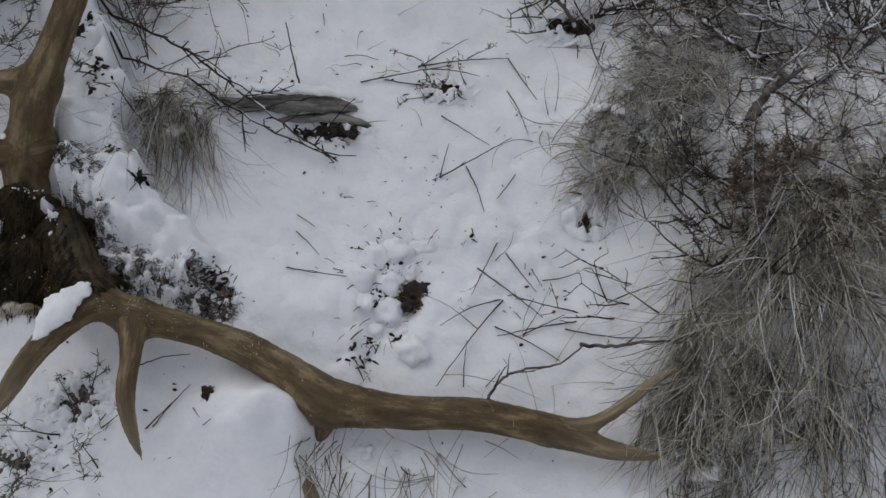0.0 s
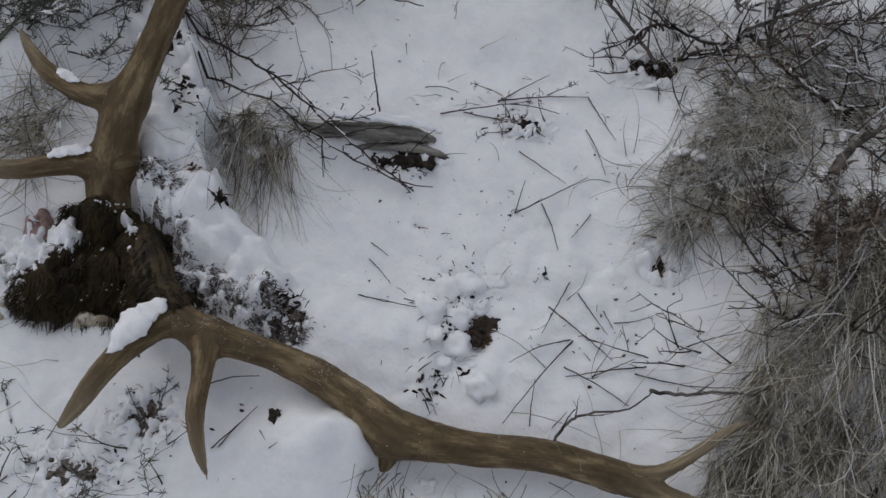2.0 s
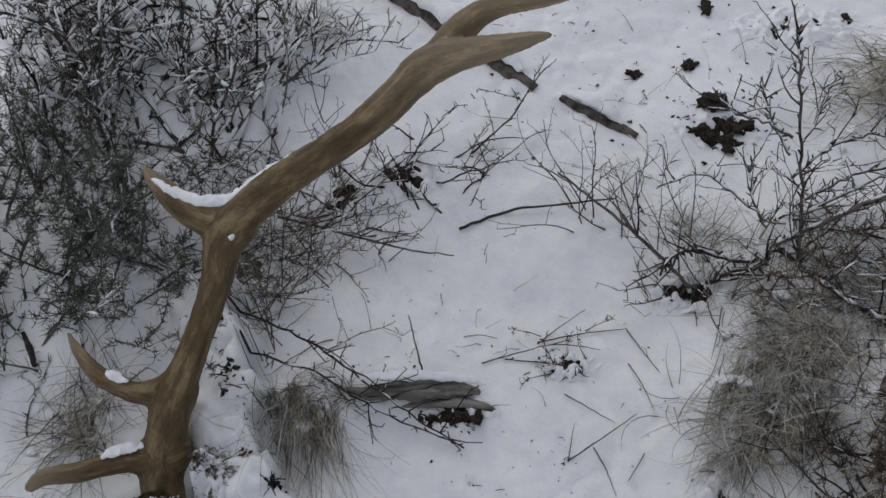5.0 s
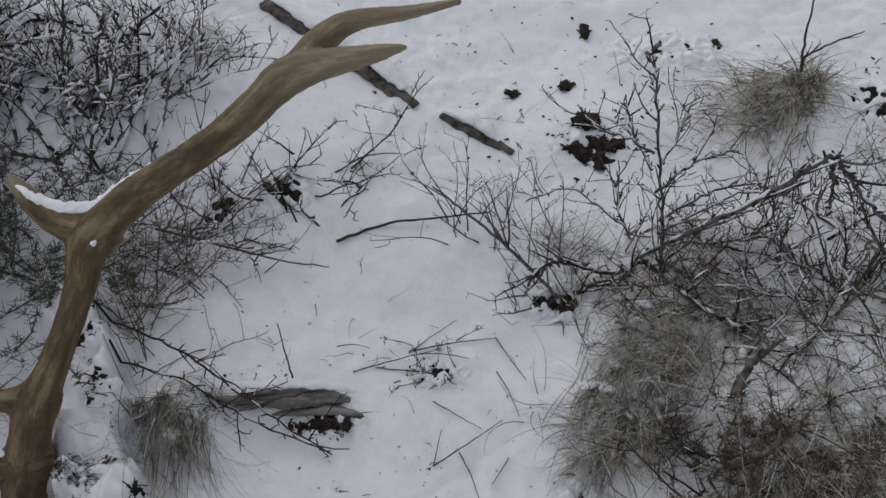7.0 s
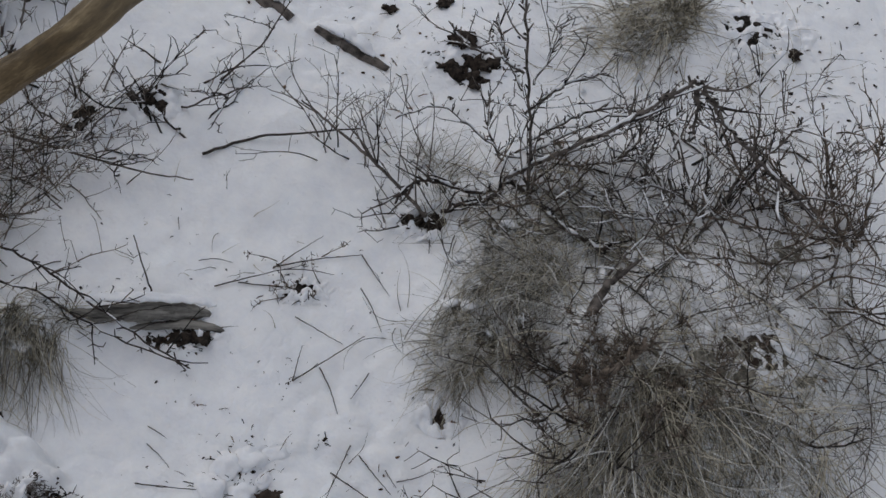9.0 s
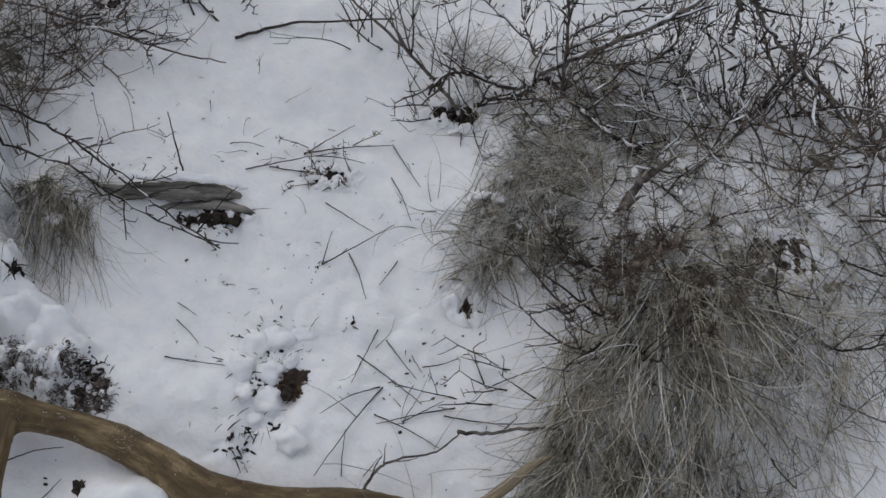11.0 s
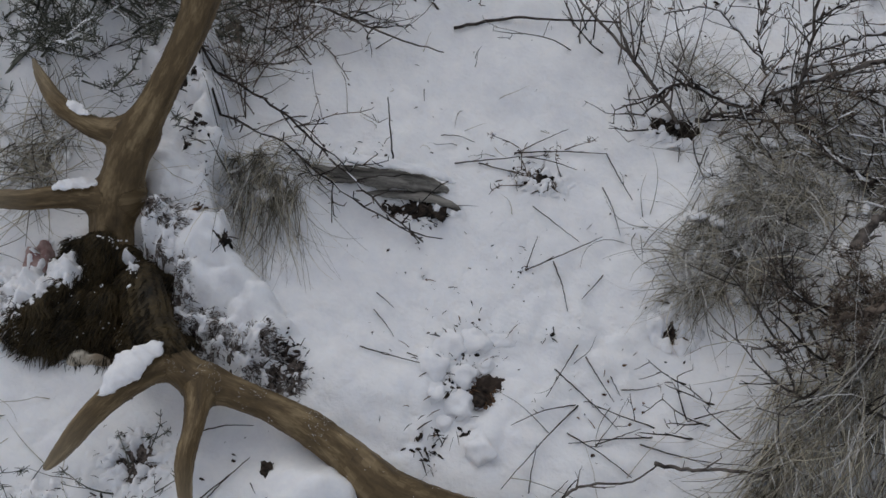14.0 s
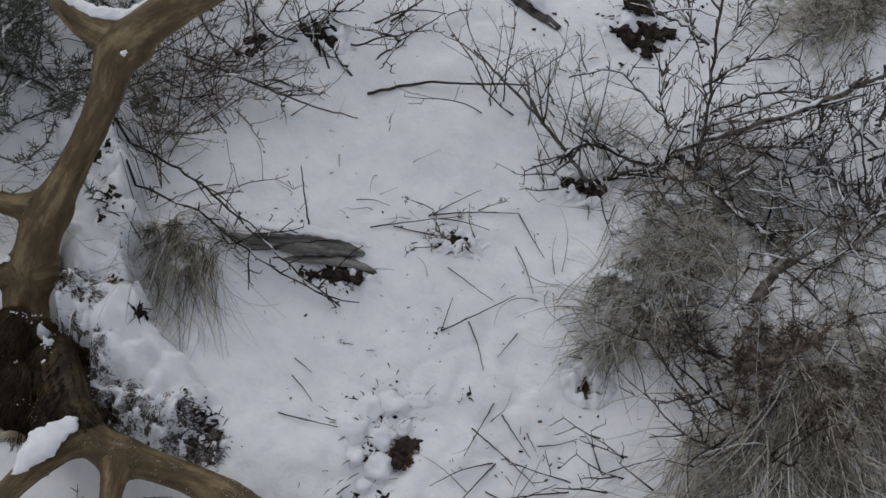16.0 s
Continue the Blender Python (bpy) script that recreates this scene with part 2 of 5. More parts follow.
def ground(x, y):
    z = base(x, y)
    near = math.hypot(x - 0.1, y - 1.2)
    out = max(0.0, -1.0 - x, x - 1.35, 0.42 - y, y - 2.35)
    if out == 0:
        flat = z
        for m in MOUNDS:
            z += bell(x, y, *m)
        for cx, cy, r, h in PITS:
            z -= bell(x, y, cx, cy, r, h)
        p = Vector((x, y, 0))
        z += 0.014 * noise.noise(p * 5) + 0.008 * noise.noise(p * 11 + Vector((3, 1, 0))) + 0.0050 * abs(noise.noise(p * 19 + Vector((1, 7, 0)) + 0.5 * Vector((noise.noise(p * 9), noise.noise(p * 9 + Vector((3, 3, 0))), 0)))) * min(1.0, max(0.15, 0.5 + 1.3 * noise.noise(p * 4.3 + Vector((8, 8, 0))))) + 0.0022 * noise.noise(p * 42)
        lump = max(0.0, min(0.75, 0.26 + 1.1 * noise.noise(p * 3.1 + Vector((4, 2, 0)))))
        lump = max(lump, bell(x, y, 0.04, 0.82, 0.11, 1.0), bell(x, y, -0.3, 0.9, 0.16, 1.0), bell(x, y, -0.25, 0.62, 0.10, 0.6), bell(x, y, 0.22, 0.86, 0.10, 0.5))
        f1 = noise.voronoi(p * 26 + Vector((noise.noise(p * 16), noise.noise(p * 16 + Vector((5, 5, 0))), 0)) * 0.7)[0][0]
        z += 0.016 * lump * (1 - bell(x, y, 0.12, 1.36, 0.26, 0.7)) * max(0.0, 0.7 - f1 * f1)
        if x < -0.2 and 0.75 < y < 1.35:
            near_d, (a, b) = min((to_segment(x, y, *a, *b), (a, b)) for a, b in zip(RIDGE, RIDGE[1:]))
            d = near_d + 0.030 * noise.noise(p * 11 + Vector((0, 4, 0))) + 0.020 * noise.noise(p * 27) + 0.012 * noise.noise(p * 60)
            far_side = (b[0] - a[0]) * (y - a[1]) - (b[1] - a[1]) * (x - a[0]) > 0
            k = min(1.0, max(0.0, (0.066 - d) / (0.016 if far_side else 0.030)))
            k = k * k * (3 - 2 * k)
            z += (0.072 - 0.052 * min(1.0, max(0.0, (0.95 - y) / 0.10))) * k + k * (0.022 * max(0.0, 0.7 - f1 * f1) + 0.012 * noise.noise(p * 24) + 0.013 * noise.noise(p * 48))
        if x < 0.0 and y < 0.76:
            e = (-0.052 + 0.008 * noise.noise(p * 30) + 0.012 * noise.noise(p * 12) - x) / 0.022
            e = min(1.0, max(0.0, e))
            z += 0.066 * e * e * (3 - 2 * e) * math.exp(-((x + 0.10) / 0.080) ** 2 - ((y - 0.628) / 0.050) ** 2) * (1 + 0.25 * noise.noise(p * 26))
        edge = min(1.0, min(x + 1.0, 1.35 - x, y - 0.42, 2.35 - y) / 0.08)
        z = flat + (z - flat) * edge
    else:
        z += 0.012 * noise.noise(Vector((x, y, 0)) * 4.0) * max(0.0, 1 - out) + 0.15 * noise.noise(Vector((x, y, 0)) * 0.3) * min(1, max(0, near - 4) / 4)
    return z


def part_empty(name, x, y, label, category, group=""):
    e = new(name)
    e.location = (x, y, ground(x, y))
    return tagged(e, label, category, group)


def at_world(ob, parent):
    """Keep a part built in world places where it is under a thing set elsewhere."""
    ob.parent = parent
    ob.matrix_parent_inverse = Matrix.Translation(-parent.location)
    return ob


# ---------- ground ----------
def build_ground():
    def ticks(lo, hi, fine_lo, fine_hi, step):
        inner = [lo]
        while inner[-1] < hi:
            inner.append(inner[-1] + (step * 0.58 if fine_lo < inner[-1] < fine_hi else step))
        out_hi, out_lo, s = [], [], step
        a, b = inner[-1], inner[0]
        while a < 600:
            s *= 1.28
            a += s
            b -= s
            out_hi.append(a)
            out_lo.append(b)
        return out_lo[::-1] + inner + out_hi

    xs, ys = ticks(-1.0, 1.35, -0.50, 0.14, 0.0074), ticks(0.42, 2.35, 0.56, 1.22, 0.0074)
    v = [(x, y, ground(x, y)) for y in ys for x in xs]
    w = len(xs)
    f = [(j * w + i, j * w + i + 1, (j + 1) * w + i + 1, (j + 1) * w + i) for j in range(len(ys) - 1) for i in range(w - 1)]
    b = Buf()
    b.v, b.f = v, f
    b.make("ground", M_SNOW, label="uneven snow-covered ground of a hillside", category="snow", kind="structure")


build_ground()


# ---------- antlers ----------
def swell(ctrl, n, rnd, ridge=0.06):
    pts = smooth_path(ctrl, n)
    return [Vector(p[:3]) for p in pts], [max(0.0012, p[3] * (1 + ridge * noise.noise(Vector(p[:3]) * 40))) for p in pts]


def antler_piece(name, ctrl, mat, parent, n=9, label="", sides=14):
    """A ridged, slightly flattened bone shaft."""
    b = Buf()
    ctrl = [(*p[:3], p[3] * 0.97) for p in ctrl]
    pts, rad = swell(ctrl, n, random)
    d = (pts[-1] - pts[-2]).normalized()
    for k, q in ((0.5, 0.85), (0.85, 0.5), (1.0, 0.12)):
        pts.append(pts[len(pts) - 1 if k == 0.5 else end] + d * rad[-1 if k == 0.5 else end] * k)
        if k == 0.5:
            end = len(pts) - 2
        rad.append(rad[end] * q)
    b.tube(pts, rad, sides)
    # lengthwise grooves
    for i in range(len(pts)):
        for k in range(sides):
            j = i * sides + k
            q = Vector(b.v[j])
            d = q - pts[i]
            d *= 1 + 0.05 * math.sin(k * 2.1 + 7) + 0.07 * noise.noise(Vector((k * 0.9, i * 0.22, rad[0] * 300)))
            b.v[j] = tuple(pts[i] + d)
    ob = at_world(b.make(name, mat, None, label=label), parent)
    along, total = [0.0], 0.0
    for i in range(1, len(pts)):
        total += (pts[i] - pts[i - 1]).length
        along.append(total)
    g = ob.data.attributes.new("grain", "FLOAT_VECTOR", "POINT")
    off = ctrl[0][0] * 7
    for i in range(len(pts)):
        for k in range(sides):
            a = 2 * math.pi * k / sides
            g.data[i * sides + k].vector = (0.028 * math.cos(a), 0.028 * math.sin(a), along[i] + off)
    return ob


class Limb:
    """A tapering line of bone with a frame along it."""

    def __init__(self, name, ctrl, wear=(0.75, 1.0), label="", thick=0.94):
        self.name, self.wear, self.label = name, wear, label
        pts = smooth_path([(*p[:3], p[3] * thick) for p in ctrl], 6)
        self.p = np.array([tuple(q)[:3] for q in pts])
        self.r = np.array([max(0.0016, q[3]) for q in pts])
        seg = np.diff(self.p, axis=0)
        self.along = np.concatenate(([0.0], np.cumsum(np.linalg.norm(seg, axis=1))))
        side, self.a, self.b = Vector((0.31, 0.53, 0.79)), [], []
        for q in seg:
            d = Vector(q).normalized()
            side = (side - d * side.dot(d)).normalized()
            self.a.append(tuple(side))
            self.b.append(tuple(d.cross(side)))
        self.a, self.b = np.array(self.a), np.array(self.b)

    def distance(self, v):
        """Distance from the skin, way along and turn round the limb, for each place."""
        best = np.full(len(v), 9.0)
        way, ang = np.zeros(len(v)), np.zeros(len(v))
        for i in range(len(self.p) - 1):
            d = self.p[i + 1] - self.p[i]
            o = v - self.p[i]
            t = np.clip(o @ d / (d @ d), 0, 1)
            off = o - t[:, None] * d
            f = np.linalg.norm(off, axis=1) - (self.r[i] + t * (self.r[i + 1] - self.r[i]))
            m = f < best
            best[m] = f[m]
            way[m] = (self.along[i] + t * (self.along[i + 1] - self.along[i]))[m]
            ang[m] = np.arctan2(off @ self.b[i], off @ self.a[i])[m]
        return best, way, ang


def build_antler(limbs, parent, seed, blend=0.016):
    """One antler grown together out of its limbs, then parted into beam and tines."""
    b = Buf()
    for l in limbs:
        b.tube([Vector(q) for q in l.p], list(l.r), 12)
    rough = b.make("rough", M_ANTLER)
    mod = rough.modifiers.new("skin", "REMESH")
    mod.mode, mod.voxel_size = "VOXEL", 0.0034
    me = rough.evaluated_get(bpy.context.evaluated_depsgraph_get()).to_mesh()
    v, nrm = np.empty(len(me.vertices) * 3), np.empty(len(me.vertices) * 3)
    me.vertices.foreach_get("co", v)
    me.vertices.foreach_get("normal", nrm)
    v, nrm = v.reshape(-1, 3), nrm.reshape(-1, 3)
    faces = [tuple(q.vertices) for q in me.polygons]
    bpy.data.objects.remove(rough)

    def skin(q):
        found = [l.distance(q) for l in limbs]
        f = found[0][0]
        for d, _, _ in found[1:]:
            h = np.clip(0.5 + 0.5 * (d - f) / blend, 0, 1)
            f = d * (1 - h) + f * h - blend * h * (1 - h)
        return f, found

    for _ in range(4):
        f, _ = skin(v)
        v = v - nrm * np.clip(f, -0.02, 0.02)[:, None]
    # even out the steps left by the skin
    edges = np.array([(q[i], q[(i + 1) % len(q)]) for q in faces for i in range(len(q))])
    count = np.bincount(edges[:, 0], minlength=len(v)).astype(float)[:, None]
    for _ in range(3):
        total = np.zeros_like(v)
        np.add.at(total, edges[:, 0], v[edges[:, 1]])
        v = 0.5 * v + 0.5 * total / np.maximum(count, 1)
    f, found = skin(v)
    which = np.argmin(np.array([d for d, _, _ in found]), axis=0)
    way = np.choose(which, [w for _, w, _ in found])
    ang = np.choose(which, [a for _, _, a in found])
    out = np.empty(len(v))
    for i in range(len(v)):
        l = limbs[which[i]]
        c, s2, w = math.cos(ang[i]), math.sin(ang[i]), way[i]
        rad = np.interp(w, l.along, l.r)
        groove = noise.noise(Vector((c * 2.4, s2 * 2.4, w * 9 + which[i] * 3 + seed)))
        fine = noise.noise(Vector((c * 5.5, s2 * 5.5, w * 16 + seed)))
        q = Vector(v[i])
        out[i] = rad * (0.10 * groove - 0.05 * abs(fine) + 0.06 * noise.noise(q * 28)) + 0.0009 * noise.noise(q * 130)
    v = v + nrm * out[:, None]
    thing = None
    owner = which[np.array([q[0] for q in faces])]
    for k, l in enumerate(limbs):
        own = [q for q, o in zip(faces, owner) if o == k]
        ids = sorted({i for q in own for i in q})
        back = {i: j for j, i in enumerate(ids)}
        b = Buf()
        b.v, b.f = [tuple(v[i]) for i in ids], [tuple(back[i] for i in q) for q in own]
        ob = at_world(b.make(l.name, M_ANTLER, label=l.label), thing or parent)
        end = l.along[-1]
        g = ob.data.attributes.new("grain", "FLOAT_VECTOR", "POINT")
        g.data.foreach_set("vector", [c for i in ids for c in (0.028 * math.cos(ang[i]), 0.028 * math.sin(ang[i]), way[i] + k * 2 + seed)])
        g = ob.data.attributes.new("wear", "FLOAT", "POINT")
        g.data.foreach_set("value", [min(1.0, max(0.0, (way[i] / end - l.wear[0]) / (l.wear[1] - l.wear[0]))) for i in ids])
        thing = thing or ob
    return thing


def snow_cap(ctrl, label, seed, squash=0.55):
    """A ridge of snow lying along a shaft; ctrl holds x, y, z, half width."""
    rnd = random.Random(seed)
    b = Buf()
    pts = smooth_path(ctrl, 12)
    ps = [Vector(p[:3]) for p in pts]
    rs = [max(0.002, p[3] * (1 + 0.30 * noise.noise(Vector(p[:3]) * 45) + 0.20 * noise.noise(Vector(p[:3]) * 110))) for p in pts]
    b.tube(ps, rs, 18)
    for i, p in enumerate(ps):
        for k in range(18):
            q = Vector(b.v[i * 18 + k])
            q.z = p.z + (q.z - p.z) * squash
            q += 0.0034 * Vector((noise.noise(q * 90), noise.noise(q * 90 + Vector((9, 0, 0))), noise.noise(q * 90 + Vector((0, 9, 0)))))
            q += 0.0018 * Vector((noise.noise(q * 260), noise.noise(q * 260 + Vector((9, 0, 0))), noise.noise(q * 260 + Vector((0, 9, 0)))))
            b.v[i * 18 + k] = tuple(q)
    return b.make("lying_snow", M_TWIG_SNOW, label=label, category="snow")


rack = part_empty("antler_rack", -0.50, 0.87, "brown weathered pair of antlers on a snow-dusted dark hide", "antlers")
left = build_antler([Limb("antler", [
    (-0.358, 0.766, 0.058, 0.024), (-0.335, 0.755, 0.054, 0.0265), (-0.303, 0.744, 0.044, 0.0257), (-0.229, 0.734, 0.031, 0.0219), (-0.159, 0.717, 0.016, 0.0242), (-0.095, 0.689, 0.000, 0.0280),
    (-0.038, 0.653, -0.015, 0.0360), (0.016, 0.645, -0.022, 0.0294), (0.093, 0.642, -0.030, 0.0240), (0.179, 0.644, -0.037, 0.0241),
    (0.257, 0.632, -0.046, 0.0233), (0.327, 0.616, -0.060, 0.0171), (0.373, 0.607, -0.066, 0.0132), (0.422, 0.603, -0.070, 0.0060)], (0.8, 1.1)),
    Limb("tine", [(0.270, 0.628, -0.048, 0.016), (0.335, 0.640, -0.045, 0.0109), (0.382, 0.669, -0.039, 0.0094), (0.424, 0.703, -0.036, 0.0079), (0.458, 0.722, -0.036, 0.0040)], (0.0, 0.7)),
    Limb("tine", [(-0.345, 0.762, 0.058, 0.019), (-0.388, 0.708, 0.070, 0.0197), (-0.422, 0.663, 0.059, 0.0172), (-0.451, 0.623, 0.034, 0.0134), (-0.469, 0.598, 0.020, 0.0060)], (0.55, 1.05)),
    Limb("tine", [(-0.299, 0.744, 0.042, 0.026), (-0.296, 0.712, 0.046, 0.0205), (-0.290, 0.670, 0.049, 0.0151), (-0.286, 0.619, 0.048, 0.0133), (-0.275, 0.579, 0.029, 0.0095), (-0.260, 0.548, 0.002, 0.0022)], (0.55, 1.05)),
    Limb("tine", [(-0.045, 0.668, -0.020, 0.020), (-0.036, 0.645, -0.040, 0.018), (-0.048, 0.612, -0.082, 0.012), (-0.058, 0.578, -0.080, 0.0100), (-0.050, 0.545, -0.078, 0.0110), (-0.030, 0.503, -0.086, 0.0095), (-0.024, 0.480, -0.098, 0.005)], (0.4, 1.0), "pale tine half buried in snow"),
], rack, 3)
right = build_antler([Limb("antler", [
    (-0.492, 0.932, 0.050, 0.036), (-0.495, 0.963, 0.090, 0.0358), (-0.487, 0.990, 0.125, 0.0355), (-0.467, 1.027, 0.185, 0.0333), (-0.434, 1.065, 0.240, 0.0263), (-0.402, 1.100, 0.295, 0.0242),
    (-0.375, 1.133, 0.350, 0.0262), (-0.354, 1.163, 0.400, 0.0320), (-0.283, 1.190, 0.455, 0.0296), (-0.201, 1.197, 0.505, 0.0258), (-0.113, 1.215, 0.560, 0.0277),
    (-0.058, 1.247, 0.595, 0.0280), (-0.010, 1.255, 0.610, 0.0245), (0.045, 1.256, 0.620, 0.0183), (0.087, 1.262, 0.625, 0.0114), (0.112, 1.262, 0.630, 0.0050)], (0.70, 0.95), "", 0.88),
    Limb("tine", [(-0.062, 1.245, 0.594, 0.024), (-0.035, 1.270, 0.605, 0.0235), (-0.009, 1.301, 0.620, 0.0228), (0.034, 1.327, 0.635, 0.0180), (0.115, 1.327, 0.645, 0.0116), (0.188, 1.342, 0.650, 0.0054)], (0.0, 0.7), "", 0.90),
    Limb("tine", [(-0.345, 1.178, 0.400, 0.033), (-0.382, 1.181, 0.410, 0.0291), (-0.414, 1.193, 0.420, 0.0252), (-0.446, 1.215, 0.435, 0.0190), (-0.475, 1.243, 0.445, 0.0112), (-0.487, 1.257, 0.450, 0.0048)], (0.55, 1.05), "", 0.92),
    Limb("tine", [(-0.460, 1.046, 0.195, 0.031), (-0.497, 1.038, 0.200, 0.0216), (-0.526, 1.035, 0.210, 0.0174), (-0.578, 1.057, 0.225, 0.0150), (-0.619, 1.099, 0.235, 0.0093), (-0.639, 1.127, 0.240, 0.0034)], (0.55, 1.05), "", 0.92),
    Limb("tine", [(-0.478, 0.990, 0.120, 0.035), (-0.522, 0.976, 0.125, 0.0236), (-0.553, 0.966, 0.130, 0.0193), (-0.603, 0.946, 0.135, 0.0167), (-0.656, 0.942, 0.130, 0.0151), (-0.677, 0.929, 0.125, 0.0100)], (0.55, 1.05), "", 0.92),
], rack, 7)
pedicle = antler_piece("pedicle", [(-0.435, 0.905, 0.050, 0.022), (-0.412, 0.855, 0.066, 0.028), (-0.388, 0.808, 0.068, 0.030), (-0.364, 0.778, 0.062, 0.029), (-0.346, 0.762, 0.058, 0.026)], M_HIDE, rack, 7, "dark hair-covered root of the antler")


HIDES = []


def dome(x, y, cx, cy, rx, ry, h, seed):
    """Height of a lumpy low dome that sinks into the snow at its rim."""
    u, v = (x - cx) / rx, (y - cy) / ry
    a = math.atan2(v, u)
    r = math.hypot(u, v) / (1 + 0.34 * noise.noise(Vector((math.cos(a) * 1.5, math.sin(a) * 1.5, seed))))
    s, p = Vector((seed * 3.1, seed * 1.7, 0)), Vector((x, y, 0))
    fold = abs(noise.noise(Vector((x * 26 + y * 7, y * 9, seed))))
    return base(x, y) - 0.02 + (h + 0.02) * max(0.0, 1 - r ** 2.2) + 0.030 * noise.noise(p * 20 + s) + 0.010 * noise.noise(p * 60 + s) - 0.016 * (1 - fold) ** 3


def hide_patch(name, cx, cy, rx, ry, h, mat, seed, label=""):
    b = Buf()
    n, m = 30, 60
    HIDES.append((cx, cy, rx, ry, h, seed))
    for i in range(n + 1):
        for k in range(m):
            a = 2 * math.pi * k / m
            rim = 1 + 0.34 * noise.noise(Vector((math.cos(a) * 1.5, math.sin(a) * 1.5, seed)))
            x, y = cx + rx * i / n * rim * math.cos(a), cy + ry * i / n * rim * math.sin(a)
            b.v.append((x, y, dome(x, y, cx, cy, rx, ry, h, seed)))
    for i in range(n):
        for k in range(m):
            k2 = (k + 1) % m
            b.f.append((i * m + k, (i + 1) * m + k, (i + 1) * m + k2, i * m + k2))
    return at_world(b.make(name, mat, None, label=label), rack), b


hide, hide_buf = hide_patch("hide", -0.495, 0.852, 0.120, 0.100, 0.050, M_HIDE, 1, "dark brown matted hide")
flank, flank_buf = hide_patch("hide", -0.540, 0.825, 0.110, 0.075, 0.048, M_HIDE, 8, "dark brown matted hide")
pale, pale_buf = hide_patch("pale_hide", -0.690, 0.755, 0.100, 0.060, 0.055, M_PALE, 2, "pale tan hide patch")
muzzle, muzzle_buf = hide_patch("pale_hide", -0.480, 0.775, 0.080, 0.016, 0.020, M_PALE, 9, "narrow pale tan hide strip")
neck, neck_buf = hide_patch("hide", -0.435, 0.885, 0.058, 0.075, 0.058, M_HIDE, 11, "dark brown matted hide")
crown, crown_buf = hide_patch("hide", -0.505, 0.918, 0.075, 0.060, 0.070, M_HIDE, 12, "dark brown matted hide")
raw, raw_buf = hide_patch("raw_hide", -0.600, 0.900, 0.034, 0.050, 0.030, M_RED, 3, "reddish bare hide patch")
brow, brow_buf = hide_patch("brow", -0.395, 0.825, 0.070, 0.062, 0.060, M_HIDE, 4, "dark hide below the antler")


def fur(name, buf, mat, parent, count, length, seed):
    rnd = random.Random(seed)
    b = Buf()
    for _ in range(count):
        p = Vector(buf.v[rnd.randrange(int(len(buf.v) * 0.86))]) + Vector((rnd.uniform(-1, 1), rnd.uniform(-1, 1), 0)) * 0.004
        lean = Vector((noise.noise(p * 30), noise.noise(p * 30 + Vector((5, 0, 0))), 0)) * 1.7 + Vector((-0.35, -1.0, 0.05))
        d = (lean + Vector((rnd.uniform(-0.4, 0.4), rnd.uniform(-0.4, 0.4), rnd.uniform(-0.1, 0.12)))).normalized()
        l = length * rnd.uniform(0.5, 1.2)
        b.tube([p, p + d * l * 0.5, p + d * l + Vector((0, 0, -0.35 * l))], [0.0006, 0.0006, 0.0002], 3)
    at_world(b.make(name, mat, None, kind="stuff"), parent)


fur("fur", hide_buf, M_FUR, rack, 8500, 0.020, 5)
fur("fur", brow_buf, M_FUR, rack, 1800, 0.016, 6)
fur("fur", flank_buf, M_FUR, rack, 8000, 0.020, 8)
fur("fur", neck_buf, M_FUR, rack, 4000, 0.018, 10)
fur("fur", crown_buf, M_FUR, rack, 3500, 0.018, 11)
fur("fur", pale_buf, M_PALE, rack, 500, 0.014, 7)


class Spots:
    v = [tuple(q.co) for q in pedicle.data.vertices]


fur("fur", Spots, M_FUR, rack, 2600, 0.013, 9)


def sheet(name, cx, cy, rx, ry, height, mat, parent, label="", step=0.0026):
    """A patch of a height map, within an oval."""
    b = Buf()
    nx, ny = int(2 * rx / step), int(2 * ry / step)
    at = {}
    for j in range(ny + 1):
        for i in range(nx + 1):
            x, y = cx - rx + i * step, cy - ry + j * step
            q = math.hypot((x - cx) / rx, (y - cy) / ry)
            if q <= 1:
                at[i, j] = len(b.v)
                b.v.append((x, y, height(x, y, q)))
    for i, j in at:
        if (i + 1, j) in at and (i, j + 1) in at and (i + 1, j + 1) in at:
            b.f.append((at[i, j], at[i + 1, j], at[i + 1, j + 1], at[i, j + 1]))
    return at_world(b.make(name, mat, kind="stuff", label=label), parent)


def lumps(x, y, freq, seed):
    p = Vector((x, y, seed * 0.37))
    return noise.noise(p * freq) + 0.75 * noise.noise(p * freq * 2.1) + 0.45 * noise.noise(p * freq * 4.3)


DUSTED = ((-0.545, 0.880, 0.032), (-0.578, 0.858, 0.028), (-0.612, 0.835, 0.042), (-0.458, 0.915, 0.008), (-0.440, 0.893, 0.010), (-0.433, 0.850, 0.011), (-0.655, 0.815, 0.040), (-0.72, 0.79, 0.03), (-0.588, 0.822, 0.012), (-0.640, 0.865, 0.03))


def hide_snow(x, y, q):
    top = max(dome(x, y, *hd) for hd in HIDES)
    k = max(math.exp(-((x - cx) ** 2 + (y - cy) ** 2) / (r * r)) for cx, cy, r in DUSTED)
    return top + 0.003 + 0.014 * (lumps(x, y, 62, 2) + 2.4 * k - 0.95 + 0.45 * min(1.0, max(0.0, (-0.555 - x) / 0.05))) - 0.03 * max(0.0, q - 0.85)


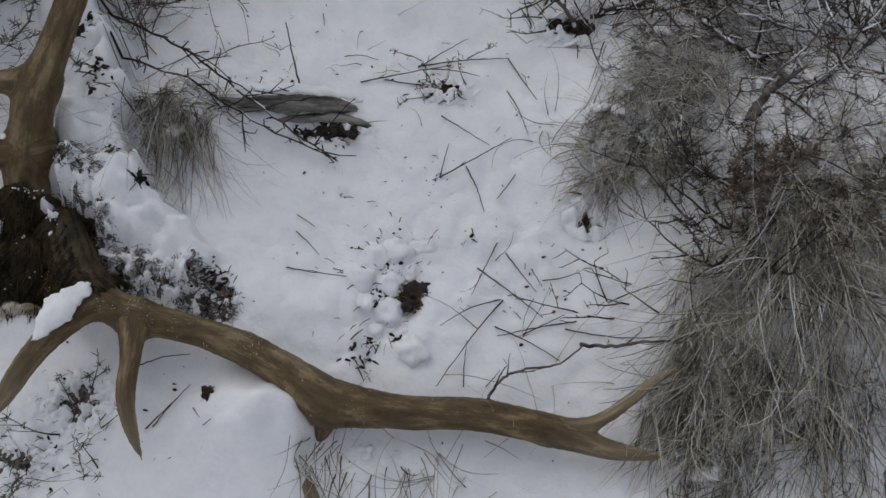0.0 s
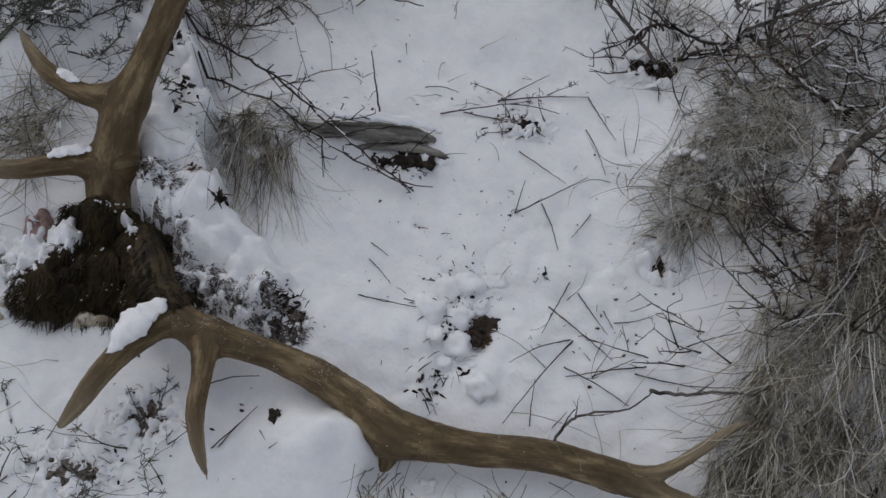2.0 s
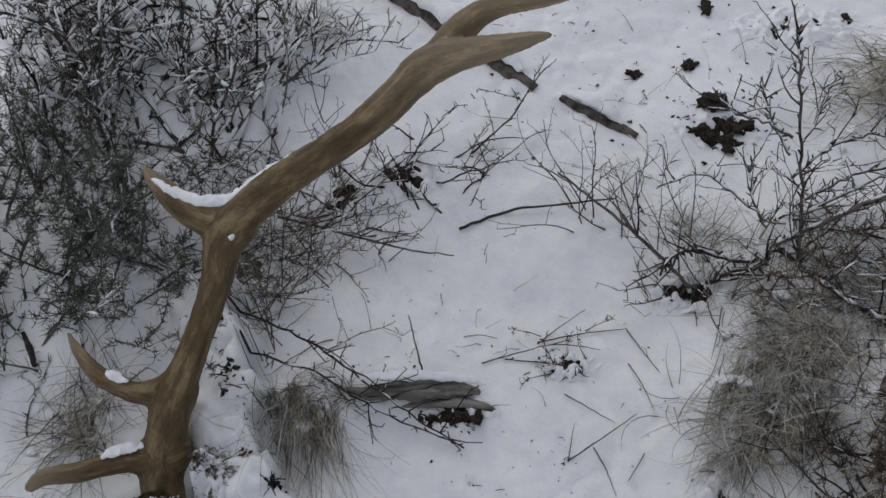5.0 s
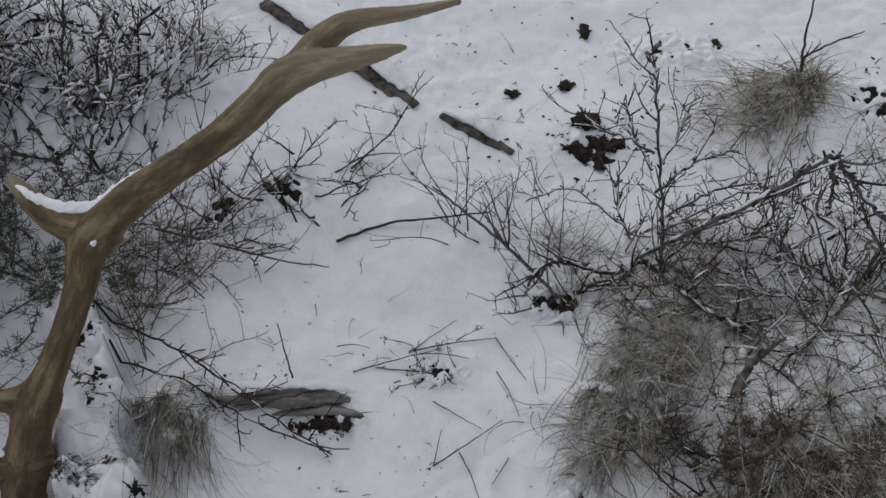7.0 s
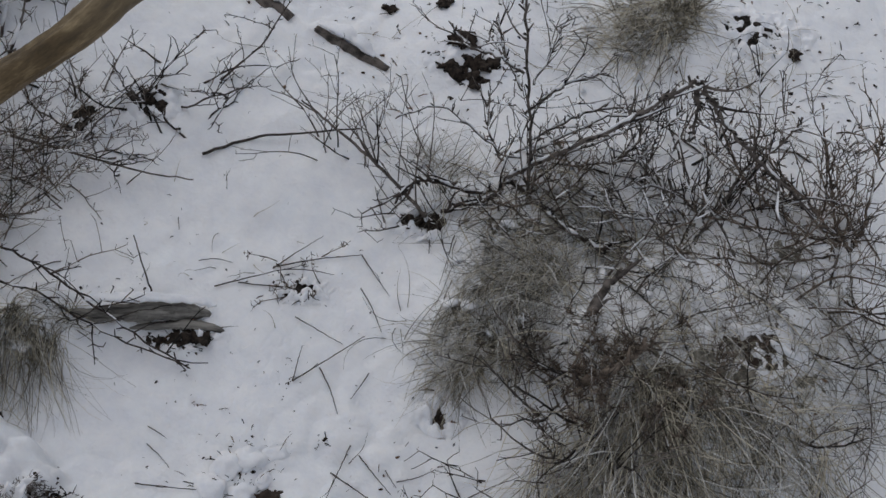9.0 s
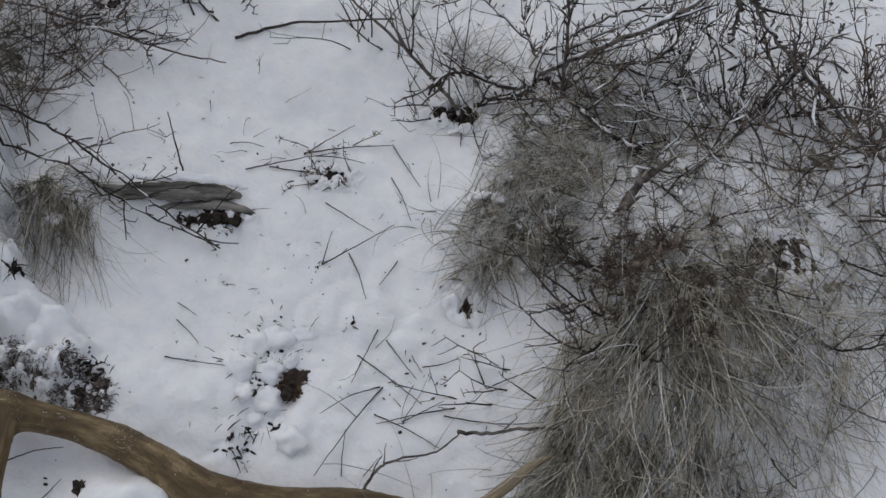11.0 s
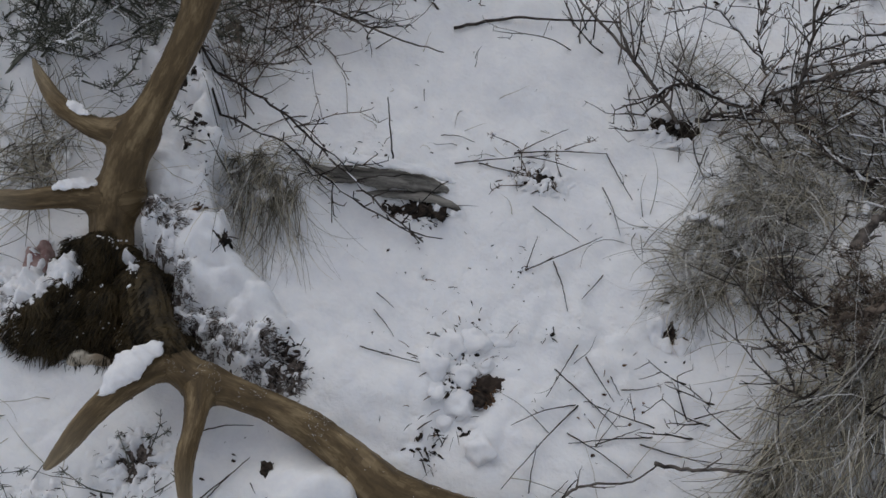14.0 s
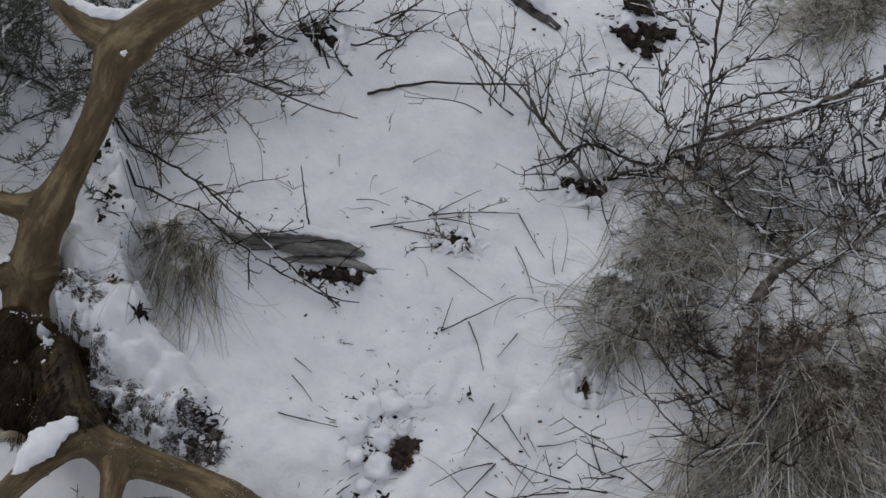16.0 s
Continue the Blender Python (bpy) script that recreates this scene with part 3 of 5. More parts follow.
sheet("snow_dusting", -0.57, 0.845, 0.24, 0.140, hide_snow, M_TWIG_SNOW, rack, "snow lying in patches on the hide")
frost = Buf()
rnd = random.Random(33)
for _ in range(900):
    x, y = rnd.uniform(-0.66, -0.36), rnd.uniform(0.79, 0.97)
    if lumps(x, y, 24, 8) > 0.25:
        frost.blob((x, y, max(dome(x, y, *hd) for hd in HIDES) + rnd.uniform(0.003, 0.008)), rnd.uniform(0.0008, 0.0022), rnd, (1, 0.8, 0.6), 0.4, 4, 6)
at_world(frost.make("frost", M_TWIG_SNOW, kind="stuff", label="grains of snow in the hair"), rack)


def specks(ob, count, size, seed, low, high):
    """Grains of snow lying on the upper side of a shaft between two places along x."""
    rnd = random.Random(seed)
    me = ob.data
    tops = [v.co.copy() for v in me.vertices if v.normal.z > 0.35 and low < v.co.x < high]
    b = Buf()
    for _ in range(count):
        v = tops[rnd.randrange(len(tops))] + Vector((rnd.uniform(-1, 1), rnd.uniform(-1, 1), 0)) * 0.006
        if noise.noise(v * 34) > 0.12:
            b.blob((v.x, v.y, v.z), size * rnd.uniform(0.3, 1.3), rnd, (1, 0.8, 0.5), 0.4, 4, 6)
    at_world(b.make("frost", M_TWIG_SNOW, kind="stuff", label="grains of snow on the antler"), ob.parent)


specks(left, 1500, 0.0005, 21, -0.36, -0.12)
specks(left, 300, 0.0006, 22, -0.12, 0.20)


def snow_heap(x, y, r, seed, label, h=0.5, lift=0.0, group="", stretch=1.0):
    rnd = random.Random(seed)
    b = Buf()
    b.blob((x, y, ground(x, y) + lift), r, rnd, (1, stretch, h), 0.55, 12, 18)
    return b.make("snow_lump", M_TWIG_SNOW, label=label, category="snow", group=group)


# snow lying on the shafts and the hide
snow_cap([(-0.358, 0.768, 0.084, 0.010), (-0.374, 0.738, 0.094, 0.018), (-0.390, 0.712, 0.094, 0.019), (-0.404, 0.690, 0.084, 0.010), (-0.411, 0.680, 0.078, 0.004)], "thick snow lying on the antler tine", 1)
snow_cap([(-0.466, 1.226, 0.456, 0.0030), (-0.425, 1.200, 0.444, 0.0085), (-0.385, 1.190, 0.436, 0.0120), (-0.345, 1.190, 0.436, 0.0130), (-0.305, 1.198, 0.462, 0.0100), (-0.255, 1.210, 0.492, 0.0035)], "snow lying in the antler fork", 2, 0.8)
snow_cap([(-0.508, 0.980, 0.150, 0.004), (-0.532, 0.974, 0.152, 0.0108), (-0.552, 0.968, 0.152, 0.0095), (-0.570, 0.960, 0.150, 0.0033)], "snow lying on the antler tine", 3)
snow_cap([(-0.522, 1.036, 0.228, 0.0024), (-0.540, 1.043, 0.233, 0.0070), (-0.560, 1.050, 0.236, 0.0033)], "snow strip on the antler tine", 4)
snow_cap([(-0.344, 1.136, 0.414, 0.0025), (-0.341, 1.134, 0.418, 0.0045), (-0.338, 1.132, 0.420, 0.0025)], "small lump of snow on the antler", 8)
snow_cap([(-0.046, 1.266, 0.618, 0.0037), (-0.028, 1.270, 0.624, 0.0100), (-0.008, 1.272, 0.626, 0.0037)], "snow lying where the antler forks", 5)


# ---------- woody plants ----------
def twig(b, sb, p, d, length, r0, rnd, depth, snow, droop, spur, curve=0.25, full=0.6, least=0.0007):
    """One crooked shoot with spurs and side shoots; sb gathers the snow that lies on it."""
    n = max(2, int(length / (0.020 if depth else 0.012)))
    step = length / n
    pts, rad = [p.copy()], [r0]
    turn = Vector((rnd.uniform(-1, 1), rnd.uniform(-1, 1), rnd.uniform(-0.5, 1))) * curve
    for i in range(n):
        d = (d + turn * (step / 0.12) + Vector((rnd.uniform(-1, 1), rnd.uniform(-1, 1), rnd.uniform(-1, 1))) * (0.17 if least < 0.001 else 0.24) + Vector((0, 0, -droop * step))).normalized()
        p = p + d * step
        g = ground(p.x, p.y) + r0
        if p.z < g:
            p.z = g
            d.z = abs(d.z) * 0.3
        pts.append(p.copy())
        rad.append(max(least * 0.78, r0 * (1 - 0.6 * (i + 1) / n)))
        if i > 0 and rnd.random() < spur:
            o = Vector((rnd.uniform(-1, 1), rnd.uniform(-1, 1), rnd.uniform(-0.3, 1))).normalized()
            q = (d * 0.7 + o).normalized()
            b.tube([p, p + q * rnd.uniform(0.004, 0.013 if least < 0.0013 else 0.022)], [rad[-1] * 0.9, rad[-1] * 0.6], 3)
        if depth > 0 and i > 0 and rnd.random() < full:
            o = Vector((rnd.uniform(-1, 1), rnd.uniform(-1, 1), rnd.uniform(-0.25, 0.9))).normalized()
            q = (d * 0.75 + o * 0.85).normalized()
            twig(b, sb, p, q, length * rnd.uniform(0.18, 0.5), max(least, rad[-1] * 0.6), rnd, depth - 1, snow, droop, spur, curve, full, least)
    b.tube(pts, rad, 5 if r0 > 0.003 else 3)
    if snow > 0:
        i = 1
        while i < len(pts) - 1:
            if rnd.random() < snow and abs((pts[i + 1] - pts[i]).normalized().z) < 0.72:
                k = min(len(pts) - 1, i + (rnd.randint(1, 3) if snow > 0.25 else 1))
                run = pts[i:k + 1]
                w = (0.0008 + 0.0024 * snow * rnd.uniform(0.4, 1.2) + rad[i] * 0.4) if least < 0.001 else (0.0005 + rad[i] * rnd.uniform(0.5, 1.05) if snow < 0.9 else 0.0014 + rad[i] * rnd.uniform(0.8, 1.9))
                sb.tube([q + Vector((rnd.uniform(-1, 1), rnd.uniform(-1, 1), 0)) * 0.0006 + Vector((0, 0, rad[i] * 0.7 + w * 0.3)) for q in run], [w * (0.45 if j in (0, len(run) - 1) else rnd.uniform(0.8, 1.3)) for j in range(len(run))], 5, 0.6)
                i = k
            i += 1


def shrub(name, x, y, stems, length, label, mat, seed, aim=(0, 0), elev=(25, 75), snow=0.0, depth=2, r=0.0032, spur=0.6, droop=0.4, scatter=0.05, group="", category="shrub", curve=0.35, full=0.6, fuzz=0, fuzz_len=0.018, least=0.0007):
    """A bush whose stems, each with its shoots, are parts."""
    rnd = random.Random(seed)
    thing = part_empty(name, x, y, label, category, group)
    sb = Buf()
    az0 = math.atan2(aim[1], aim[0]) if aim != (0, 0) else None
    for i in range(stems):
        az = (az0 + rnd.gauss(0, 0.75)) if az0 is not None else 2 * math.pi * (i + rnd.random() * 0.8) / stems
        el = radians(rnd.uniform(*elev))
        bx, by = x + rnd.gauss(0, scatter), y + rnd.gauss(0, scatter)
        p = Vector((bx, by, ground(bx, by) - 0.004))
        d = Vector((math.cos(az) * math.cos(el), math.sin(az) * math.cos(el), math.sin(el)))
        b = Buf()
        twig(b, sb, p, d, length * rnd.uniform(0.65, 1.15), r * rnd.uniform(0.75, 1.15), rnd, depth, snow, droop, spur, curve, full, least)
        if fuzz:
            nv = len(b.v)
            for _ in range(fuzz):
                q = Vector(b.v[rnd.randrange(nv // 12, nv)])
                o = Vector((rnd.uniform(-1, 1), rnd.uniform(-1, 1), rnd.uniform(-0.4, 1))).normalized() * fuzz_len * rnd.uniform(0.4, 1.3)
                b.tube([q, q + o * 0.5 + Vector((rnd.uniform(-1, 1), rnd.uniform(-1, 1), 0)) * 0.002, q + o], [0.0006, 0.0007, 0.0003], 3)
        at_world(b.make("stem", mat), thing)
    if sb.v:
        at_world(sb.make("clinging_snow", M_TWIG_SNOW, kind="stuff", label="snow clinging to the shoots"), thing)
    return thing



def grown(x, y, label, mat, seed, stems, r, shoots, shoot_len, snow, name="shrub"):
    """A shrub whose main stems follow given lines of x, y and height over the ground."""
    rnd = random.Random(seed)
    thing = part_empty(name, x, y, label, "shrub")
    sb = Buf()
    for ctrl in stems:
        b = Buf()
        pts = smooth_path([(px, py, base(px, py) + h) for px, py, h in ctrl], 7)
        n = len(pts)
        r0 = r * rnd.uniform(0.8, 1.15)
        for p in pts[1:-1]:
            p += Vector((rnd.uniform(-1, 1), rnd.uniform(-1, 1), rnd.uniform(-1, 1))) * 0.0028
        for p in pts:
            p.z = max(p.z, ground(p.x, p.y) + 0.001)
        b.tube(pts, [r0 * (1 - 0.5 * i / (n - 1)) for i in range(n)], 5)
        for k in range(1, n - 1):
            for _ in range(rnd.choice((1, 1, 2))):
                q = ((pts[k + 1] - pts[k]).normalized() * 0.6 + Vector((rnd.uniform(-1, 1), rnd.uniform(-1, 1), rnd.uniform(-0.4, 1)))).normalized()
                b.tube([pts[k], pts[k] + q * rnd.uniform(0.007, 0.019)], [r0 * 0.7, r0 * 0.45], 3)
            if rnd.random() < snow and abs((pts[k + 1] - pts[k]).normalized().z) < 0.75:
                up = Vector((0, 0, r0 * 0.9))
                sb.tube([pts[k - 1] + up, pts[k] + up * 1.15, pts[k + 1] + up], [r0 * 0.25, r0 * rnd.uniform(0.4, 0.95), r0 * 0.25], 5)
        for i in range(shoots):
            k = rnd.randrange(2, n - 1)
            d = (pts[k + 1] - pts[k]).normalized() * 0.8 + Vector((rnd.uniform(-1, 1), rnd.uniform(-1, 1), rnd.uniform(-0.2, 0.8))) * 0.75
            twig(b, sb, pts[k].copy(), d.normalized(), shoot_len * rnd.uniform(0.4, 1.2), max(0.0013, r0 * 0.62), rnd, 1, snow, 0.4, 0.85, 0.3, 0.45, 0.0012)
        at_world(b.make("stem", mat), thing)
    if sb.v:
        at_world(sb.make("clinging_snow", M_TWIG_SNOW, kind="stuff", label="snow clinging to the shoots"), thing)
    return thing


SNOWY = "leafless grey-brown shrub with snow clinging to its twigs"
shrub("shrub", -0.52, 1.64, 7, 0.34, SNOWY, M_TWIG, 11, (-0.25, 1), (14, 58), 0.95, 2, 0.0046, 0.9, scatter=0.06, full=0.62, curve=0.45, least=0.0014)
shrub("shrub", -0.66, 1.66, 7, 0.32, SNOWY, M_TWIG, 18, (0.0, 1), (14, 58), 0.95, 2, 0.0046, 0.9, scatter=0.06, full=0.62, curve=0.45, least=0.0014)
shrub("shrub", -0.82, 1.74, 7, 0.34, SNOWY, M_TWIG, 12, (0.2, 1), (14, 58), 0.95, 2, 0.0046, 0.9, scatter=0.06, full=0.62, curve=0.45, least=0.0014)
shrub("shrub", -0.58, 1.95, 7, 0.32, SNOWY, M_TWIG, 13, (0, 0), (14, 58), 0.95, 2, 0.0046, 0.9, scatter=0.06, full=0.62, curve=0.45, least=0.0014)
shrub("shrub", -0.92, 1.98, 6, 0.34, SNOWY, M_TWIG, 14, (0, 0), (14, 58), 0.95, 2, 0.0046, 0.9, scatter=0.06, full=0.62, curve=0.45, least=0.0014)
shrub("shrub", -0.70, 2.25, 6, 0.34, SNOWY, M_TWIG, 19, (0, 0), (14, 58), 0.95, 2, 0.0046, 0.9, scatter=0.06, full=0.62, curve=0.45, least=0.0014)
shrub("shrub", -0.509, 1.618, 6, 0.24, SNOWY, M_TWIG, 130, (-0.1, 0.6), (10, 50), 0.95, 2, 0.0036, 0.9, scatter=0.06, full=0.62, curve=0.45, least=0.0013)
shrub("shrub", -0.488, 1.809, 6, 0.22, SNOWY, M_TWIG, 131, (0.2, 0.5), (10, 50), 0.95, 2, 0.0036, 0.9, scatter=0.06, full=0.62, curve=0.45, least=0.0013)
shrub("shrub", -0.552, 1.523, 6, 0.22, SNOWY, M_TWIG, 132, (-0.2, 0.6), (10, 50), 0.95, 2, 0.0036, 0.9, scatter=0.06, full=0.62, curve=0.45, least=0.0013)
shrub("shrub", -0.439, 1.923, 6, 0.16, SNOWY, M_TWIG, 133, (0, 0), (10, 50), 0.95, 2, 0.0036, 0.9, scatter=0.06, full=0.62, curve=0.45, least=0.0013)
shrub("shrub", -0.66, 1.82, 9, 0.28, SNOWY, M_TWIG, 134, (0, 0), (10, 50), 0.95, 2, 0.0040, 0.9, scatter=0.07, full=0.66, curve=0.45, least=0.0013)
shrub("shrub", -0.78, 1.58, 9, 0.26, SNOWY, M_TWIG, 135, (0.1, 0.8), (10, 50), 0.95, 2, 0.0040, 0.9, scatter=0.07, full=0.66, curve=0.45, least=0.0013)
shrub("shrub", -0.50, 1.72, 8, 0.20, SNOWY, M_TWIG, 136, (0.1, 0.6), (10, 50), 0.95, 2, 0.0034, 0.9, scatter=0.06, full=0.66, curve=0.45, least=0.0012)
SAGE = "dark grey-green sagebrush with fine tangled twigs"
shrub("sagebrush", -0.76, 1.30, 16, 0.20, SAGE, M_SAGE, 15, (0, 0), (12, 65), 0.5, 2, 0.0030, 1.0, scatter=0.08, full=0.9, fuzz=220, fuzz_len=0.016)
shrub("sagebrush", -0.62, 1.37, 16, 0.18, SAGE, M_SAGE, 16, (0, 0), (12, 65), 0.5, 2, 0.0028, 1.0, scatter=0.07, full=0.85, fuzz=220, fuzz_len=0.016)
shrub("sagebrush", -0.89, 1.38, 16, 0.20, SAGE, M_SAGE, 17, (0, 0), (12, 65), 0.5, 2, 0.0028, 1.0, scatter=0.08, full=0.85, fuzz=220, fuzz_len=0.016)
shrub("sagebrush", -0.74, 1.46, 15, 0.19, SAGE, M_SAGE, 20, (0, 0), (12, 65), 0.5, 2, 0.0028, 1.0, scatter=0.08, full=0.8, fuzz=220, fuzz_len=0.016)
shrub("sagebrush", -0.575, 1.29, 12, 0.15, SAGE, M_SAGE, 120, (0, 0), (10, 60), 0.3, 2, 0.0024, 0.9, scatter=0.06, full=0.7, fuzz=120, fuzz_len=0.018)
shrub("shrub", -0.53, 1.37, 9, 0.16, SNOWY, M_TWIG, 121, (0, 0), (8, 55), 0.5, 2, 0.0022, 0.9, scatter=0.06, full=0.6, fuzz=30, fuzz_len=0.02)
shrub("low_shrub", -0.38, 1.37, 12, 0.13, "dense tan shrub with thin stems in snow", M_TWIG_BROWN, 122, (0, 0), (8, 60), 0.2, 2, 0.0016, 0.9, scatter=0.06, full=0.7, fuzz=25, fuzz_len=0.018)
shrub("low_shrub", -0.33, 1.46, 12, 0.13, "dense tan shrub with thin stems in snow", M_TWIG_BROWN, 123, (0, 0), (8, 60), 0.3, 2, 0.0016, 0.9, scatter=0.06, full=0.7, fuzz=25, fuzz_len=0.018)
shrub("low_shrub", 0.115, 1.205, 9, 0.055, "small tangle of brown dead stems and leaves in snow", M_TWIG_BROWN, 124, (0, 0), (2, 35), 0.1, 1, 0.0014, 0.9, scatter=0.028, full=0.7, fuzz=14, fuzz_len=0.010)
shrub("low_shrub", -0.487, 0.529, 12, 0.08, "low grey-green sage sprigs in snow", M_SAGE, 190, (0, 0), (6, 45), 0.3, 2, 0.0016, 0.9, scatter=0.05, full=0.6, fuzz=30, fuzz_len=0.010)
shrub("low_shrub", -0.374, 0.636, 8, 0.07, "low grey-green sage sprigs in snow", M_SAGE, 191, (0, 0), (6, 45), 0.3, 2, 0.0015, 0.9, scatter=0.035, full=0.6, fuzz=20, fuzz_len=0.010)
shrub("low_shrub", 0.391, 0.839, 9, 0.10, "low dark crooked sprigs beside grass", M_STICK, 192, (-0.8, -0.4), (6, 40), 0.1, 1, 0.0017, 0.9, scatter=0.04, full=0.6, least=0.0009)
LOW = "low leafless shrub with thin dark twigs in snow"
shrub("low_shrub", -0.17, 1.585, 10, 0.12, LOW, M_STICK, 21, (0, 0), (10, 60), 0.25, 1, 0.0024, 0.95, scatter=0.03, full=0.6, least=0.0012)
shrub("low_shrub", -0.07, 1.585, 5, 0.22, LOW, M_STICK, 22, (1, 0.3), (6, 30), 0.2, 1, 0.0024, 0.95, full=0.45, least=0.0012)
shrub("low_shrub", -0.30, 1.50, 10, 0.17, "low tangled brown shrub half buried in snow", M_TWIG, 23, (0, 0), (4, 40), 0.45, 2, 0.0026, 0.95, scatter=0.08, full=0.6, fuzz=8, fuzz_len=0.022, least=0.0011)
shrub("low_shrub", -0.20, 1.49, 8, 0.14, "low tangled brown shrub half buried in snow", M_TWIG, 28, (0, 0), (4, 40), 0.45, 2, 0.0024, 0.95, scatter=0.07, full=0.6, fuzz=8, fuzz_len=0.022, least=0.0011)
shrub("low_shrub", -0.41, 1.40, 9, 0.16, "low tangled brown shrub half buried in snow", M_TWIG_BROWN, 24, (0.4, 0.2), (4, 45), 0.15, 2, 0.0017, scatter=0.07, full=0.7, fuzz=30, fuzz_len=0.022)
shrub("low_shrub", -0.37, 1.29, 9, 0.16, "sparse tan shrub with thin stems in snow", M_TWIG_BROWN, 29, (0.2, 0.4), (6, 50), 0.1, 2, 0.0015, scatter=0.06, full=0.6)
shrub("low_shrub", -0.29, 1.37, 8, 0.15, "sparse tan shrub with thin stems in snow", M_TWIG_BROWN, 30, (0, 0), (6, 45), 0.15, 2, 0.0015, scatter=0.07, full=0.6)
shrub("low_shrub", 0.16, 1.50, 8, 0.17, LOW, M_TWIG, 25, (-0.1, 1), (35, 75), 0.15, 1, 0.0019, scatter=0.025, full=0.55)
shrub("low_shrub", 0.26, 1.46, 8, 0.15, LOW, M_TWIG, 26, (0.2, 1), (20, 60), 0.2, 1, 0.0018, scatter=0.05, full=0.6)
shrub("low_shrub", 0.34, 1.36, 11, 0.12, LOW, M_TWIG, 27, (-0.6, -0.2), (4, 45), 0.1, 2, 0.0019, scatter=0.035, full=0.7)

shrub("shrub", 0.55, 1.31, 11, 0.19, SNOWY, M_TWIG_BROWN, 32, (0, 0), (6, 45), 0.3, 2, 0.0026, 0.9, scatter=0.08, full=0.65, fuzz=12, fuzz_len=0.022, least=0.0011)
shrub("shrub", 0.70, 1.36, 7, 0.22, SNOWY, M_TWIG, 33, (-0.35, 0.8), (6, 35), 0.6, 2, 0.0027, 0.9, scatter=0.07, full=0.5, least=0.0012)
shrub("shrub", 0.86, 1.33, 9, 0.22, SNOWY, M_TWIG, 34, (0.1, 0.6), (6, 40), 0.5, 2, 0.0028, 0.9, scatter=0.09, full=0.5, least=0.0012)
shrub("shrub", 1.08, 1.27, 13, 0.24, "leafless brown shrub with dense fine twigs in snow", M_TWIG_BROWN, 35, (-0.4, 0.6), (4, 40), 0.12, 2, 0.0026, 0.8, scatter=0.09, full=0.6, fuzz=15, fuzz_len=0.022, least=0.0010)
shrub("shrub", 1.22, 1.50, 8, 0.22, SNOWY, M_TWIG, 36, (0, 0), (8, 50), 0.4, 2, 0.0026, 0.9, scatter=0.09, full=0.5, least=0.0011)
DARK = "dark leafless shrub with fine crooked twigs"
shrub("shrub", 0.55, 0.955, 16, 0.18, DARK, M_TWIG, 41, (-0.75, -0.62), (14, 46), 0.10, 2, 0.0028, 0.9, scatter=0.05, full=0.6, least=0.0011)
shrub("low_shrub", 0.57, 0.970, 26, 0.11, "dense brown feathery dead shrub among grass", M_TWIG_BROWN, 48, (0, 0), (14, 65), 0.05, 2, 0.0022, scatter=0.042, full=0.8, fuzz=110, fuzz_len=0.014)
shrub("low_shrub", 0.74, 1.05, 10, 0.10, "dense brown feathery dead shrub among grass", M_TWIG_BROWN, 49, (0, 0), (8, 60), 0.1, 2, 0.0020, scatter=0.05, full=0.7, fuzz=50, fuzz_len=0.016)
shrub("shrub", 0.72, 1.03, 5, 0.15, DARK, M_TWIG, 42, (0, 0), (8, 50), 0.08, 2, 0.0021, scatter=0.07, full=0.5, fuzz=6, fuzz_len=0.022)
shrub("shrub", 0.92, 1.02, 6, 0.21, DARK, M_TWIG_BROWN, 43, (0, 0), (8, 50), 0.12, 2, 0.0020, scatter=0.10, full=0.5, fuzz=8, fuzz_len=0.022)
shrub("shrub", 0.86, 0.84, 6, 0.20, DARK, M_TWIG, 44, (0, 0), (8, 50), 0.12, 2, 0.0020, scatter=0.09, full=0.5, fuzz=8, fuzz_len=0.022)
shrub("shrub", 0.98, 1.20, 6, 0.20, DARK, M_TWIG_BROWN, 45, (0, 0), (8, 50), 0.2, 2, 0.0020, scatter=0.10, full=0.5, fuzz=8, fuzz_len=0.022)
shrub("shrub", 0.74, 1.30, 9, 0.20, DARK, M_TWIG, 140, (0, 0), (5, 40), 0.3, 2, 0.0026, 0.9, scatter=0.08, full=0.55, least=0.0010)
shrub("shrub", 0.92, 1.24, 10, 0.22, DARK, M_TWIG, 141, (0, 0), (5, 40), 0.25, 2, 0.0026, 0.9, scatter=0.09, full=0.55, least=0.0010)
shrub("shrub", 1.06, 1.16, 10, 0.22, DARK, M_TWIG_BROWN, 142, (0, 0), (5, 45), 0.15, 2, 0.0026, 0.9, scatter=0.09, full=0.55, least=0.0010)
shrub("low_shrub", 0.52, 1.36, 9, 0.14, "dense brown twigs matted below a shrub", M_TWIG_BROWN, 143, (0, 0), (5, 45), 0.15, 2, 0.0022, 0.9, scatter=0.06, full=0.7, least=0.0009)
shrub("sagebrush", -0.72, 1.17, 9, 0.13, SAGE, M_SAGE, 144, (0, 0), (8, 50), 0.4, 2, 0.0022, 0.9, scatter=0.07, full=0.6, fuzz=60, fuzz_len=0.014)
shrub("sagebrush", -0.85, 1.12, 8, 0.13, SAGE, M_SAGE, 145, (0, 0), (8, 50), 0.4, 2, 0.0022, 0.9, scatter=0.08, full=0.6, fuzz=50, fuzz_len=0.014)


